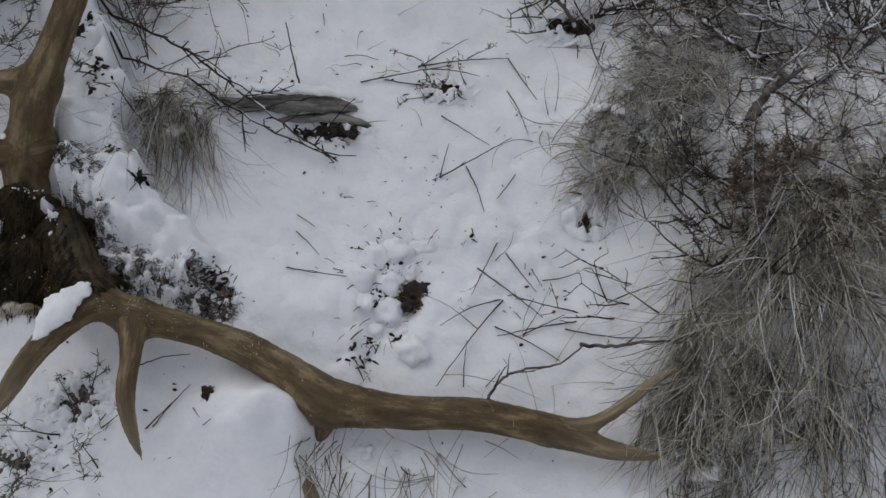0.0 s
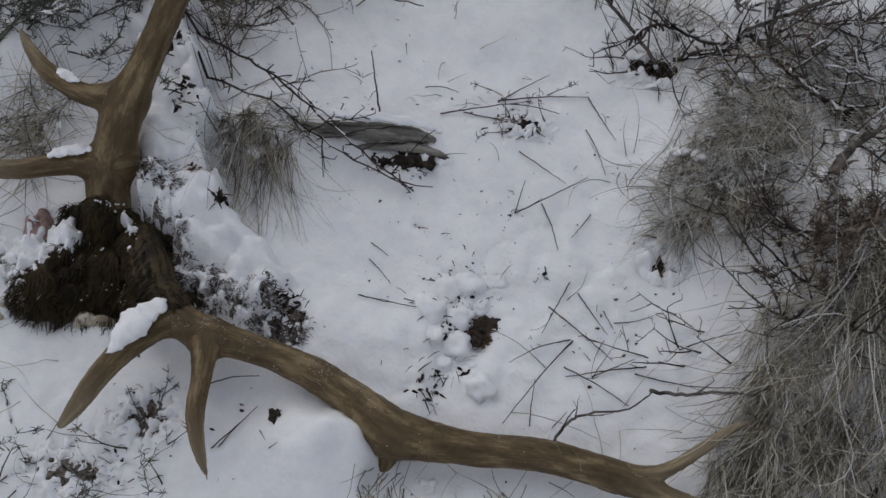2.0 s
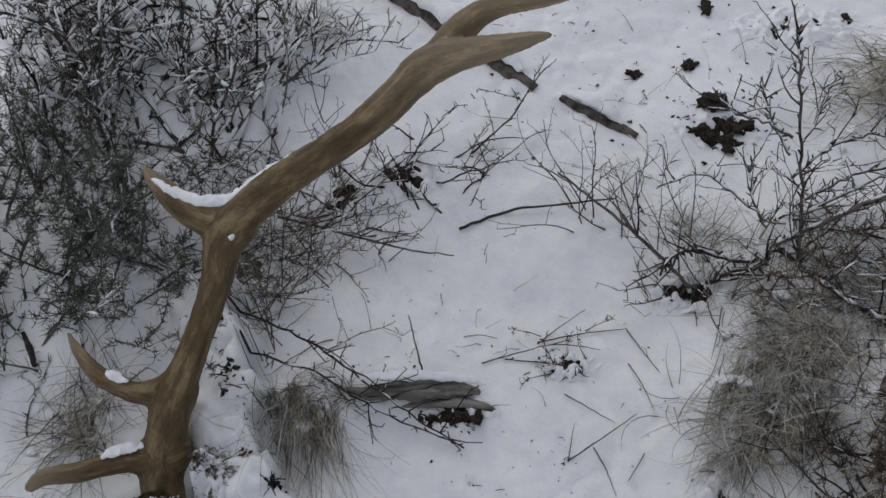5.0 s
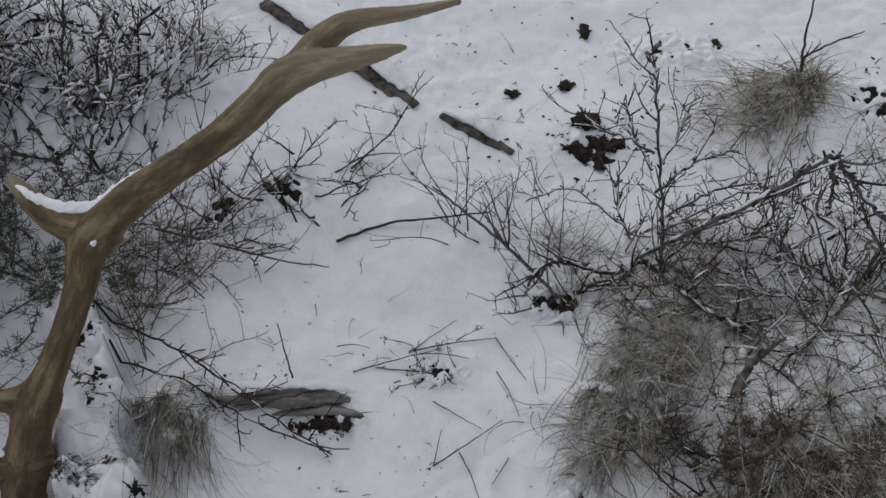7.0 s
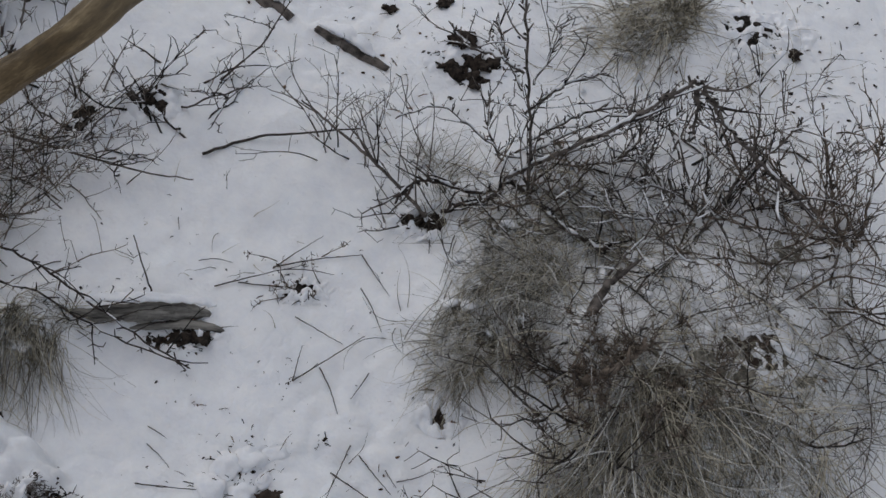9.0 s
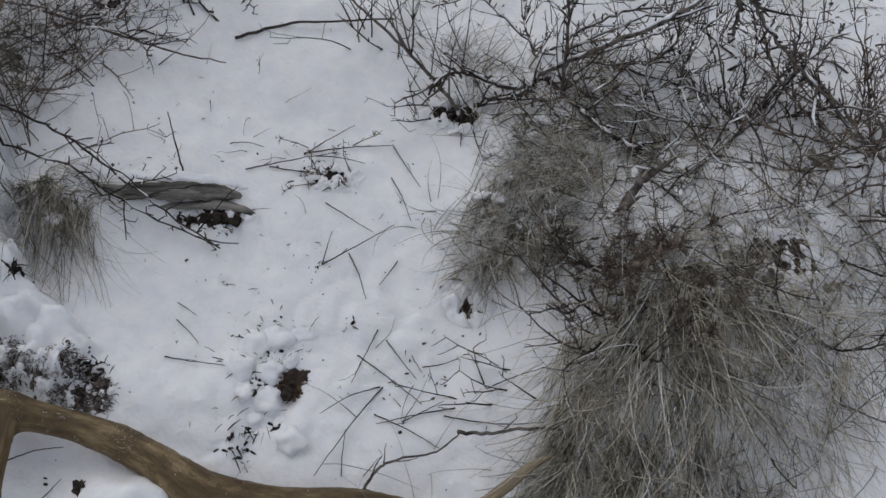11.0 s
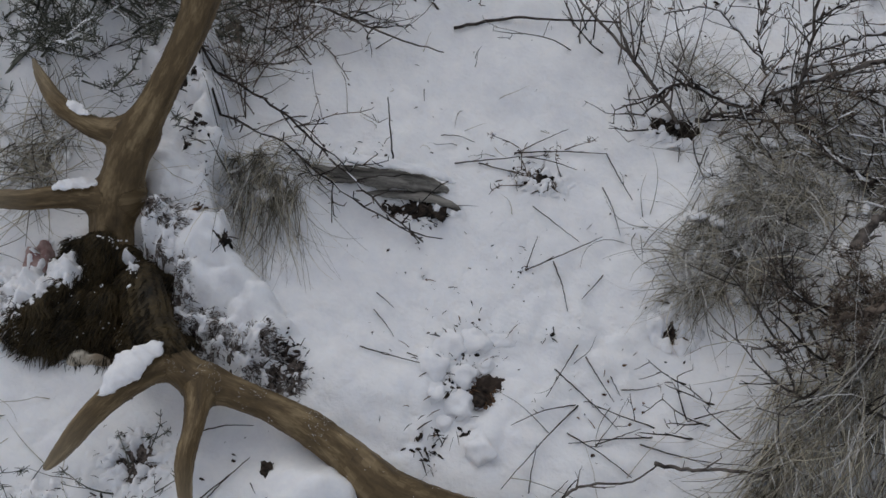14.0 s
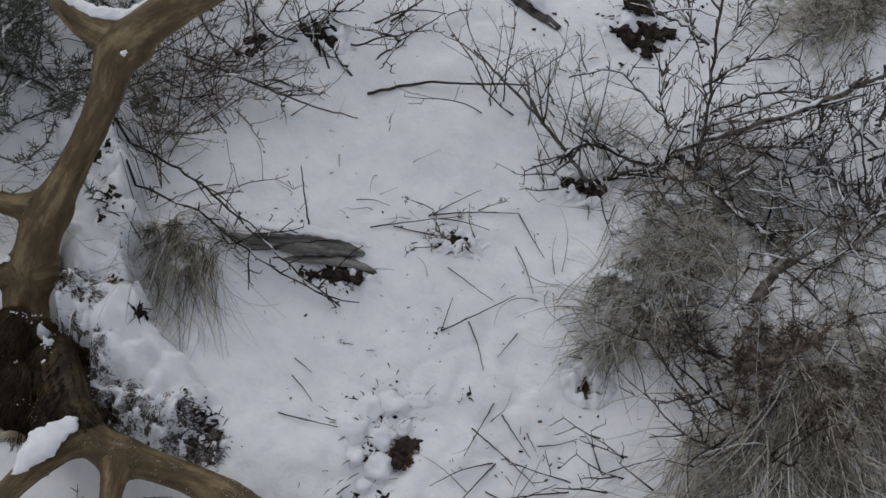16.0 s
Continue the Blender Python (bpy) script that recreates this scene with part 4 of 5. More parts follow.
def branch(name, ctrl, r, label, mat, seed, shoots=0, shoot_len=0.07, category="twig", group="", aim=(0, 0, 1), snow=0.0):
    """A single lying or bent branch through ctrl (x, y, height over the ground), with side shoots."""
    rnd = random.Random(seed)
    b, sb = Buf(), Buf()
    pts = smooth_path([(x, y, ground(x, y) + h) for x, y, h in ctrl], 7)
    n = len(pts)
    for p in pts[1:-1]:
        p += Vector((rnd.uniform(-1, 1), rnd.uniform(-1, 1), rnd.uniform(-1, 1))) * r * 0.5
    b.tube(pts, [r * (1 - 0.55 * i / (n - 1)) for i in range(n)], 5)
    for i in range(shoots):
        k = rnd.randrange(1, n - 1)
        d = (pts[k + 1] - pts[k]).normalized() * 0.8 + Vector(aim) * rnd.uniform(0.2, 0.9) + Vector((rnd.uniform(-1, 1), rnd.uniform(-1, 1), rnd.uniform(-0.2, 0.4))) * 0.6
        twig(b, sb, pts[k].copy(), d.normalized(), shoot_len * rnd.uniform(0.5, 1.2), r * 0.6, rnd, 1 if shoot_len > 0.05 else 0, snow, 0.5, 0.6)
    ob = b.make(name, mat, label=label, category=category, group=group)
    if sb.v:
        sb.make("clinging_snow", M_TWIG_SNOW, ob, kind="stuff", label="snow clinging to the branch")
    return ob


grown(-0.45, 1.25, "thin dark branch lying across grass and snow", M_STICK, 51, [((-0.47, 1.26, 0.06), (-0.36, 1.225, 0.055), (-0.253, 1.168, 0.05), (-0.15, 1.10, 0.03), (-0.048, 1.049, 0.008))], 0.0027, 12, 0.08, 0.05, "branch")
grown(-0.40, 1.19, "thin dark branch lying across grass and snow", M_STICK, 52, [((-0.40, 1.19, 0.03), (-0.30, 1.15, 0.05), (-0.18, 1.095, 0.03), (-0.06, 1.055, 0.006))], 0.0019, 9, 0.06, 0.05, "branch")
shrub("low_shrub", -0.36, 1.20, 6, 0.20, "sparse thin-stemmed shrub beside a grass tuft", M_TWIG_BROWN, 530, (0.25, 1), (35, 70), 0.05, 1, 0.0014, scatter=0.03)
branch("branch", [(-0.38, 1.46, 0.03), (-0.25, 1.42, 0.04), (-0.15, 1.395, 0.03), (-0.066, 1.388, 0.03)], 0.0026, "thin dark branch reaching over the snow", M_TWIG, 54, 8, 0.08)
branch("branch", [(0.335, 1.345, 0.02), (0.25, 1.42, 0.05), (0.165, 1.49, 0.06), (0.12, 1.52, 0.08)], 0.0036, "dark branch reaching out from a shrub base", M_TWIG, 55, 7, 0.12)
branch("stick", [(-0.06, 1.465, 0.004), (0.04, 1.505, 0.008), (0.12, 1.51, 0.016), (0.22, 1.505, 0.03)], 0.0030, "long thin curved stick lying on the snow", M_STICK, 56)
branch("pin_twig", [(-0.113, 1.166, 0.0), (-0.117, 1.17, 0.06), (-0.122, 1.18, 0.125)], 0.0018, "single thin upright twig standing in the snow", M_STICK, 57)


branch("twig", [(0.187, 0.667, 0.035), (0.208, 0.693, 0.045), (0.235, 0.705, 0.05), (0.291, 0.726, 0.045), (0.327, 0.763, 0.03)], 0.0024, "thin grey curved twig over the snow", M_TWIG, 62, 3, 0.05)
branch("twig", [(0.323, 0.763, 0.03), (0.364, 0.754, 0.045), (0.421, 0.756, 0.05), (0.470, 0.752, 0.05)], 0.0032, "thin grey curved twig over the snow", M_TWIG, 63, 2, 0.04)
branch("twig", [(0.885, 1.90, 0.0), (0.890, 1.925, 0.07), (0.900, 1.945, 0.16)], 0.0036, "dark upright twig standing in a grass tuft", M_STICK, 64, 2, 0.04)
branch("twig", [(0.888, 1.915, 0.03), (0.95, 1.945, 0.06), (1.03, 1.975, 0.08)], 0.0028, "dark slanting twig over a grass tuft", M_STICK, 65, 3, 0.05)

UPRIGHT = "upright leafless shrub with snow on its branches"
grown(0.51, 1.36, UPRIGHT, M_TWIG, 31, [((0.509, 1.359, 0.0), (0.518, 1.397, 0.12), (0.507, 1.435, 0.24), (0.496, 1.473, 0.36), (0.492, 1.49, 0.41))], 0.0042, 12, 0.12, 0.55)
grown(0.51, 1.37, UPRIGHT, M_TWIG, 37, [
    ((0.509, 1.491, 0.200), (0.461, 1.504, 0.220), (0.413, 1.514, 0.230), (0.384, 1.535, 0.250)),
    ((0.507, 1.484, 0.170), (0.480, 1.540, 0.200), (0.465, 1.573, 0.240)),
    ((0.529, 1.498, 0.170), (0.568, 1.560, 0.200), (0.598, 1.598, 0.240)),
    ((0.479, 1.454, 0.030), (0.455, 1.481, 0.080), (0.453, 1.525, 0.120)),
    ((0.516, 1.484, 0.120), (0.594, 1.545, 0.130), (0.679, 1.568, 0.140)),
    ((0.511, 1.459, 0.020), (0.436, 1.467, 0.080), (0.365, 1.487, 0.120), (0.285, 1.456, 0.120))], 0.0027, 6, 0.09, 0.75)
grown(0.56, 1.35, "spreading leafless shrub with snow lying along its twigs", M_TWIG, 38, [
    ((0.528, 1.489, 0.050), (0.595, 1.510, 0.080), (0.679, 1.529, 0.100), (0.731, 1.519, 0.100)),
    ((0.532, 1.473, 0.040), (0.603, 1.485, 0.080), (0.687, 1.510, 0.100), (0.761, 1.505, 0.100)),
    ((0.523, 1.466, 0.020), (0.602, 1.459, 0.060), (0.692, 1.471, 0.100), (0.772, 1.488, 0.140)),
    ((0.589, 1.410, 0.030), (0.645, 1.377, 0.050), (0.714, 1.385, 0.080), (0.776, 1.407, 0.100)),
    ((0.683, 1.457, 0.040), (0.721, 1.454, 0.100), (0.720, 1.468, 0.150)),
    ((0.735, 1.406, 0.030), (0.739, 1.426, 0.090), (0.754, 1.442, 0.140), (0.795, 1.463, 0.160)),
    ((0.553, 1.455, 0.020), (0.633, 1.445, 0.050), (0.705, 1.446, 0.060), (0.754, 1.450, 0.090))], 0.0029, 7, 0.09, 0.85)
grown(0.81, 1.30, "dark leafless shrub with crooked spurred twigs", M_TWIG, 39, [
    ((0.847, 1.355, 0.010), (0.789, 1.382, 0.060), (0.695, 1.353, 0.100)),
    ((0.847, 1.355, 0.010), (0.890, 1.382, 0.080), (0.918, 1.408, 0.160), (0.922, 1.492, 0.240)),
    ((0.858, 1.355, 0.010), (0.921, 1.403, 0.100), (0.984, 1.425, 0.160), (1.003, 1.438, 0.180)),
    ((0.836, 1.354, 0.010), (0.837, 1.379, 0.080), (0.854, 1.424, 0.140), (0.844, 1.472, 0.180)),
    ((0.835, 1.358, 0.020), (0.807, 1.415, 0.080), (0.792, 1.474, 0.130)),
    ((0.865, 1.347, 0.020), (0.935, 1.362, 0.050), (1.018, 1.356, 0.090), (1.103, 1.327, 0.100)),
    ((0.822, 1.345, 0.020), (0.730, 1.327, 0.050), (0.633, 1.320, 0.080))], 0.0029, 8, 0.09, 0.5)
grown(1.00, 1.22, "leafless brown shrub with dense crooked twigs", M_TWIG_BROWN, 40, [
    ((1.074, 1.285, 0.020), (0.984, 1.323, 0.070), (0.913, 1.365, 0.100), (0.872, 1.412, 0.140)),
    ((1.074, 1.285, 0.020), (1.046, 1.347, 0.060), (0.987, 1.370, 0.100), (0.933, 1.385, 0.120)),
    ((1.085, 1.285, 0.020), (1.072, 1.324, 0.060), (1.055, 1.368, 0.120), (1.041, 1.465, 0.200)),
    ((1.096, 1.286, 0.020), (1.126, 1.326, 0.060), (1.148, 1.398, 0.120), (1.165, 1.437, 0.160)),
    ((1.072, 1.279, 0.020), (1.006, 1.305, 0.050), (0.908, 1.307, 0.070), (0.815, 1.318, 0.080)),
    ((1.058, 1.267, 0.020), (0.976, 1.253, 0.040), (0.867, 1.241, 0.050), (0.766, 1.251, 0.060)),
    ((1.094, 1.280, 0.020), (1.028, 1.341, 0.080), (0.970, 1.397, 0.110), (0.980, 1.416, 0.130))], 0.0030, 10, 0.10, 0.12)
grown(0.45, 1.31, "low dark shrub branches half buried in snow", M_STICK, 47, [
    ((0.361, 1.352, 0.020), (0.410, 1.355, 0.040), (0.451, 1.369, 0.040), (0.486, 1.411, 0.030)),
    ((0.490, 1.405, 0.030), (0.539, 1.341, 0.050), (0.582, 1.288, 0.060), (0.648, 1.254, 0.050)),
    ((0.454, 1.387, 0.020), (0.382, 1.381, 0.050), (0.326, 1.372, 0.070), (0.282, 1.343, 0.060))], 0.0048, 7, 0.08, 0.25, "low_shrub")
# the bent branch of the large shrub
grown(0.60, 1.38, "stout bent branch arching over a shrub", M_TWIG, 58, [
    ((0.481, 1.396, 0.06), (0.587, 1.402, 0.13), (0.672, 1.410, 0.18), (0.756, 1.433, 0.23), (0.803, 1.441, 0.25), (0.811, 1.422, 0.245), (0.855, 1.396, 0.20), (0.922, 1.369, 0.15), (1.005, 1.343, 0.09), (1.075, 1.301, 0.03))], 0.0050, 14, 0.09, 0.3, "branch")
grown(0.80, 1.43, "short broken branch hanging from a bend", M_TWIG, 59, [((0.796, 1.432, 0.24), (0.809, 1.434, 0.19), (0.800, 1.411, 0.15))], 0.0052, 1, 0.04, 0.1, "branch")



branch("broken_twig", [(0.545, 0.962, 0.07), (0.585, 0.960, 0.082), (0.620, 0.966, 0.088), (0.640, 0.977, 0.092), (0.645, 0.990, 0.100)], 0.0062, "broken brown twig end with pale wood", M_TWIG_BROWN, 60, 3, 0.02)
branch("branch", [(0.588, 1.09, 0.02), (0.605, 1.125, 0.04), (0.648, 1.175, 0.05)], 0.010, "short thick dark branch stub in the snow", M_TWIG, 61, 2, 0.04)


STICKS = (
    (-0.102, 0.931, -0.065, 0.892), (-0.103, 0.958, -0.074, 0.940), (-0.110, 0.864, 0.001, 0.851), (-0.042, 0.870, 0.001, 0.853), (0.220, 1.207, 0.253, 1.121),
    (0.113, 1.026, 0.226, 1.116), (0.154, 1.056, 0.183, 0.975), (0.113, 1.146, 0.190, 1.098), (0.232, 1.049, 0.203, 1.002), (0.113, 1.026, 0.126, 1.093),
    (0.212, 0.839, 0.117, 0.697), (0.321, 0.812, 0.203, 0.779), (0.203, 0.926, 0.165, 0.838), (0.173, 0.884, 0.271, 0.814), (0.200, 0.794, 0.296, 0.751),
    (0.304, 0.799, 0.455, 0.787), (0.208, 0.838, 0.120, 0.789), (0.187, 0.702, 0.207, 0.726))
STICKS_FAR = (
    (0.155, 0.700, 0.159, 0.767), (0.072, 1.246, 0.222, 1.277), (0.072, 1.243, 0.155, 1.314), (-0.049, 1.246, 0.006, 1.246), (-0.090, 1.330, -0.086, 1.305),
    (-0.019, 1.194, 0.128, 1.251), (0.018, 1.205, 0.143, 1.197), (0.091, 1.242, 0.175, 1.228), (0.222, 1.277, 0.268, 1.186), (0.255, 0.890, 0.271, 0.864),
    (0.272, 0.873, 0.332, 0.894), (0.369, 0.843, 0.461, 0.873), (-0.303, 0.702, -0.231, 0.722), (-0.276, 0.609, -0.225, 0.676), (-0.266, 0.612, -0.235, 0.660),
    (0.216, 0.910, 0.263, 0.854), (0.241, 0.786, 0.304, 0.821), (-0.195, 0.610, -0.183, 0.615), (-0.212, 0.635, -0.201, 0.620))
for i, (x0, y0, x1, y1) in enumerate(STICKS + STICKS_FAR):
    rnd = random.Random(200 + i)
    l = math.hypot(x1 - x0, y1 - y0)
    ox, oy, up = (y1 - y0) * rnd.uniform(-0.04, 0.04), (x0 - x1) * rnd.uniform(-0.04, 0.04), 0.004 + 0.04 * l * rnd.random()
    branch("stick", [(x0, y0, 0.003), ((x0 + x1) / 2 + ox, (y0 + y1) / 2 + oy, up), (x1, y1, 0.004)], 0.0008 + 0.0030 * min(l, 0.15) * rnd.uniform(0.7, 1.3), "thin dark broken twig lying on snow", M_STICK, 300 + i, 1 if l > 0.1 else 0, 0.02, group="twigs lying on the snow")


# ---------- grass ----------
def blade(b, p, d, length, r, rnd, droop, segs=6):
    """One dry blade that droops and curls."""
    pts, rad = [p.copy()], [r]
    step = length / segs
    curl = Vector((rnd.gauss(0, 1), rnd.gauss(0, 1), rnd.gauss(0, 0.4))) * rnd.choice((0.04, 0.10, 0.16, 0.26))
    for i in range(segs):
        d = (d + curl * (0.5 + i / segs) + Vector((rnd.uniform(-1, 1), rnd.uniform(-1, 1), rnd.uniform(-1, 1))) * 0.11 + Vector((0, 0, -droop * step))).normalized()
        p = p + d * step
        g = ground(p.x, p.y) + 0.002
        if p.z < g:
            p.z = g + rnd.random() * 0.006
            d.z = max(d.z, -0.05)
        pts.append(p.copy())
        rad.append(r * (1 - 0.75 * (i + 1) / segs))
    b.tube(pts, rad, 3)


def tuft(x, y, count, length, aim, label, mat, seed, spread=0.03, el=(20, 80), droop=9.0, r=0.0011, wide=0.9, snow=0.0, sy=None, thatch=0.0, rime=0.22, locks=0):
    """A clump of dry blades leaning the way of aim, in a few bundles, with snow caught in it."""
    rnd = random.Random(seed)
    thing = part_empty("grass_tuft", x, y, label, "grass")
    az0, lean = math.atan2(aim[1], aim[0]), math.hypot(*aim)
    caught = Buf()
    bundles = locks or (9 if count > 150 else 3)
    inner, fan = (0.24, 0.28) if locks else (0.55, 0.6)
    for k in range(bundles):
        b = Buf()
        a, q = rnd.uniform(0, 6.283), 1.6 * rnd.random() ** 0.5
        bx0, by0 = x + q * spread * math.cos(a), y + q * (sy or spread) * math.sin(a)
        swing = max(-0.9, min(0.9, rnd.gauss(0, wide * 0.5)))
        for _ in range(count // bundles):
            bx, by = bx0 + rnd.gauss(0, spread * inner), by0 + rnd.gauss(0, (sy or spread) * inner)
            az = az0 + swing + rnd.gauss(0, wide * fan) if rnd.random() < lean else rnd.uniform(0, 6.283)
            e = radians(rnd.uniform(*el))
            d = Vector((math.cos(az) * math.cos(e), math.sin(az) * math.cos(e), math.sin(e)))
            blade(b, Vector((bx, by, ground(bx, by) - 0.003)), d, length * rnd.uniform(0.35, 1.2), r * rnd.choice((0.5, 0.6, 0.7, 0.9, 1.1, 1.4)), rnd, droop * rnd.uniform(0.6, 1.4))
            if rnd.random() < snow * 0.25:
                q = rnd.uniform(0.1, 0.8) * length
                sx, sy2 = bx + d.x * q, by + d.y * q
                caught.blob((sx, sy2, ground(sx, sy2) + rnd.uniform(-0.004, 0.010)), rnd.uniform(0.006, 0.016), rnd, (1, rnd.uniform(0.5, 0.9), 0.40), 0.5, 9, 13)
        at_world(b.make("foliage", M_RIMED_GRASS if k < bundles * rime else mat, kind="stuff"), thing)
    if thatch:
        sheet("thatch", x + aim[0] * 0.03, y + aim[1] * 0.03, thatch, thatch * 0.8, lambda px, py, q: ground(px, py) - 0.001 + 0.018 * lumps(px, py, 30, seed) - 0.035 * max(0.0, q - 0.35), M_THATCH, thing, "dark matted thatch", 0.0040)
    if caught.v:
        at_world(caught.make("caught_snow", M_TWIG_SNOW, kind="stuff", label="snow caught between the blades"), thing)
    return thing


DRY = "drooping tuft of dry tan grass in snow"
tuft(-0.285, 1.092, 230, 0.165, (0.12, -0.98), DRY, M_STRAW, 61, 0.040, (0, 20), 9, 0.0008, 0.6, 0.02, 0.018, thatch=0.055, rime=0.15, locks=23)
tuft(-0.330, 1.105, 110, 0.10, (0.05, -0.9), DRY, M_GRASS, 191, 0.03, (2, 40), 8, 0.0010, 0.7, sy=0.018, locks=7)
tuft(-0.285, 1.112, 150, 0.065, (0.0, -0.4), DRY, M_GRASS, 91, 0.045, (0, 40), 8, 0.0008, 1.2, sy=0.018, rime=0.1, locks=15)
tuft(0.45, 1.16, 760, 0.125, (-0.42, -0.58), "wide matted clump of grey dry grass", M_GRASS_GREY, 62, 0.062, (2, 55), 8, 0.0008, 0.9, 0.08, thatch=0.13, rime=0.3, locks=24)
tuft(0.51, 1.23, 300, 0.11, (-0.3, -0.8), "matted clump of tan dry grass", M_STRAW, 192, 0.050, (4, 45), 8, 0.0009, 0.7, 0.05, thatch=0.08, locks=15)
tuft(0.40, 1.07, 460, 0.105, (-0.35, -0.7), "thin clump of grey dry grass", M_STRAW, 63, 0.040, (6, 55), 8, 0.0008, 0.7, 0.06, thatch=0.08, rime=0.3, locks=15)
tuft(0.56, 1.20, 150, 0.12, (-0.2, -0.6), "matted clump of grey dry grass", M_GRASS_GREY, 64, 0.06, (6, 50), 7, 0.0008, 1.0, 0.1, rime=0.4)
tuft(0.67, 0.96, 420, 0.26, (-0.30, -0.93), "large drooping curtain of dry tan grass", M_STRAW, 65, 0.060, (4, 40), 7, 0.0011, 0.45, 0.08, 0.045, thatch=0.07, locks=20)
tuft(0.55, 0.85, 260, 0.20, (-0.45, -0.88), "drooping curtain of dry tan grass", M_STRAW, 66, 0.07, (8, 50), 6, 0.0011, 0.5, 0.10, 0.06, thatch=0.06, locks=13)
tuft(0.74, 0.92, 200, 0.23, (-0.10, -1.0), "drooping curtain of dry grey grass", M_GRASS_GREY, 67, 0.075, (8, 55), 6, 0.0010, 0.55, 0.10, 0.06, thatch=0.05, locks=13)
tuft(0.68, 1.00, 160, 0.16, (0.2, -0.4), "pale straw blades of dry grass", M_STRAW, 68, 0.08, (10, 60), 6, 0.0012, 1.2, 0.1, thatch=0.1)
tuft(0.60, 0.76, 220, 0.18, (-0.35, -0.9), "drooping curtain of dry grey grass", M_STRAW, 92, 0.06, (8, 40), 6, 0.0011, 0.45, 0.12, thatch=0.05, locks=13)
tuft(0.83, 1.83, 340, 0.14, (-0.65, -0.45), "thick tuft of dry grass beside a shrub", M_STRAW, 69, 0.055, (2, 40), 8, 0.0011, 0.6, 0.06, thatch=0.09, rime=0.12, locks=25)
tuft(0.89, 1.87, 200, 0.10, (-0.1, -0.6), "dark heart of a dry grass tuft", M_GRASS, 93, 0.03, (8, 65), 8, 0.0012, 0.8, thatch=0.05, rime=0.0)
tuft(0.74, 1.79, 200, 0.15, (-0.6, -0.35), "thin tuft of dry grey grass", M_STRAW, 70, 0.06, (12, 65), 8, 0.0010, 0.9, 0.16)
tuft(-0.62, 1.08, 260, 0.13, (-0.2, -0.4), DRY, M_GRASS, 71, 0.035, (8, 50), 7, 0.0010, 1.2, 0.1, thatch=0.05)
tuft(0.03, 0.590, 70, 0.13, (0.1, -0.9), "sparse dry grass stems in snow", M_GRASS_GREY, 72, 0.08, (4, 45), 6, 0.0010, 0.7, sy=0.02, locks=7)
tuft(0.80, 1.04, 380, 0.16, (0.2, -0.45), "tangled clump of dry grass and stems", M_STRAW, 73, 0.080, (8, 60), 7, 0.0010, 1.3, 0.10, thatch=0.11)
tuft(0.94, 1.03, 240, 0.15, (0.2, -0.4), "tangled clump of grey dry grass", M_GRASS_GREY, 74, 0.085, (8, 55), 7, 0.0009, 1.3, 0.12, thatch=0.08, rime=0.3)
tuft(0.70, 1.01, 160, 0.12, (0.0, 0.3), "tangled clump of grey dry grass", M_GRASS_GREY, 94, 0.05, (8, 55), 7, 0.0009, 1.3, 0.1)
tuft(0.39, 1.46, 150, 0.09, (0, 0.2), "small matted tuft of grass under a shrub", M_GRASS_GREY, 75, 0.05, (12, 65), 8, 0.0009, 2, 0.2)
tuft(0.52, 1.30, 380, 0.13, (-0.2, -0.6), "matted brown grass below a shrub", M_GRASS, 76, 0.075, (8, 60), 8, 0.0010, 1.0, 0.08, thatch=0.12)
tuft(0.69, 1.30, 300, 0.13, (-0.1, -0.6), "matted brown grass below a shrub", M_GRASS, 176, 0.075, (8, 60), 8, 0.0010, 1.1, 0.10, thatch=0.10)
tuft(0.98, 1.26, 200, 0.13, (-0.1, -0.4), "matted grey grass below a shrub", M_GRASS_GREY, 177, 0.075, (8, 60), 8, 0.0009, 1.2, 0.1, thatch=0.09, rime=0.34)
tuft(-0.43, 1.38, 170, 0.11, (0.1, -0.2), "matted brown grass below a shrub", M_GRASS_GREY, 77, 0.07, (8, 60), 8, 0.0009, 1.6, 0.15, thatch=0.08)
tuft(1.0, 1.62, 70, 0.15, (-0.2, -0.4), "sparse dry grass stems in snow", M_GRASS, 78, 0.07, (8, 60), 8, 0.0010, 1.6)
tuft(-0.36, 2.0, 80, 0.12, (0.2, -0.4), "small dry grass tuft in snow", M_GRASS_GREY, 79, 0.03, (8, 60), 8, 0.0010, 1.6, 0.1)
tuft(0.70, 0.80, 200, 0.17, (-0.2, -0.95), "drooping curtain of dry grey grass", M_STRAW, 96, 0.065, (8, 50), 6, 0.0010, 0.5, 0.12, thatch=0.04, locks=13)
tuft(0.80, 0.66, 70, 0.17, (-0.1, -0.9), "thin wisps of dry tan grass in snow", M_GRASS, 97, 0.08, (8, 50), 6, 0.0009, 0.6)
tuft(0.63, 0.70, 240, 0.16, (-0.3, -0.9), "drooping curtain of dry grey grass", M_GRASS_GREY, 183, 0.06, (6, 45), 7, 0.0010, 0.5, 0.10, thatch=0.06, locks=13)
tuft(0.74, 0.69, 200, 0.15, (-0.2, -0.9), "drooping curtain of dry grey grass", M_GRASS_GREY, 184, 0.06, (6, 45), 7, 0.0010, 0.5, 0.10, thatch=0.05, locks=13)
tuft(0.86, 0.92, 240, 0.18, (-0.05, -0.8), "tangled clump of dry tan grass", M_STRAW, 185, 0.08, (6, 50), 7, 0.0010, 0.8, 0.10, thatch=0.07, locks=13)
tuft(0.463, 0.709, 240, 0.15, (-0.35, -0.9), "drooping curtain of dry grey grass", M_STRAW, 180, 0.035, (10, 55), 7, 0.0011, 0.6, 0.08, thatch=0.06, locks=13)
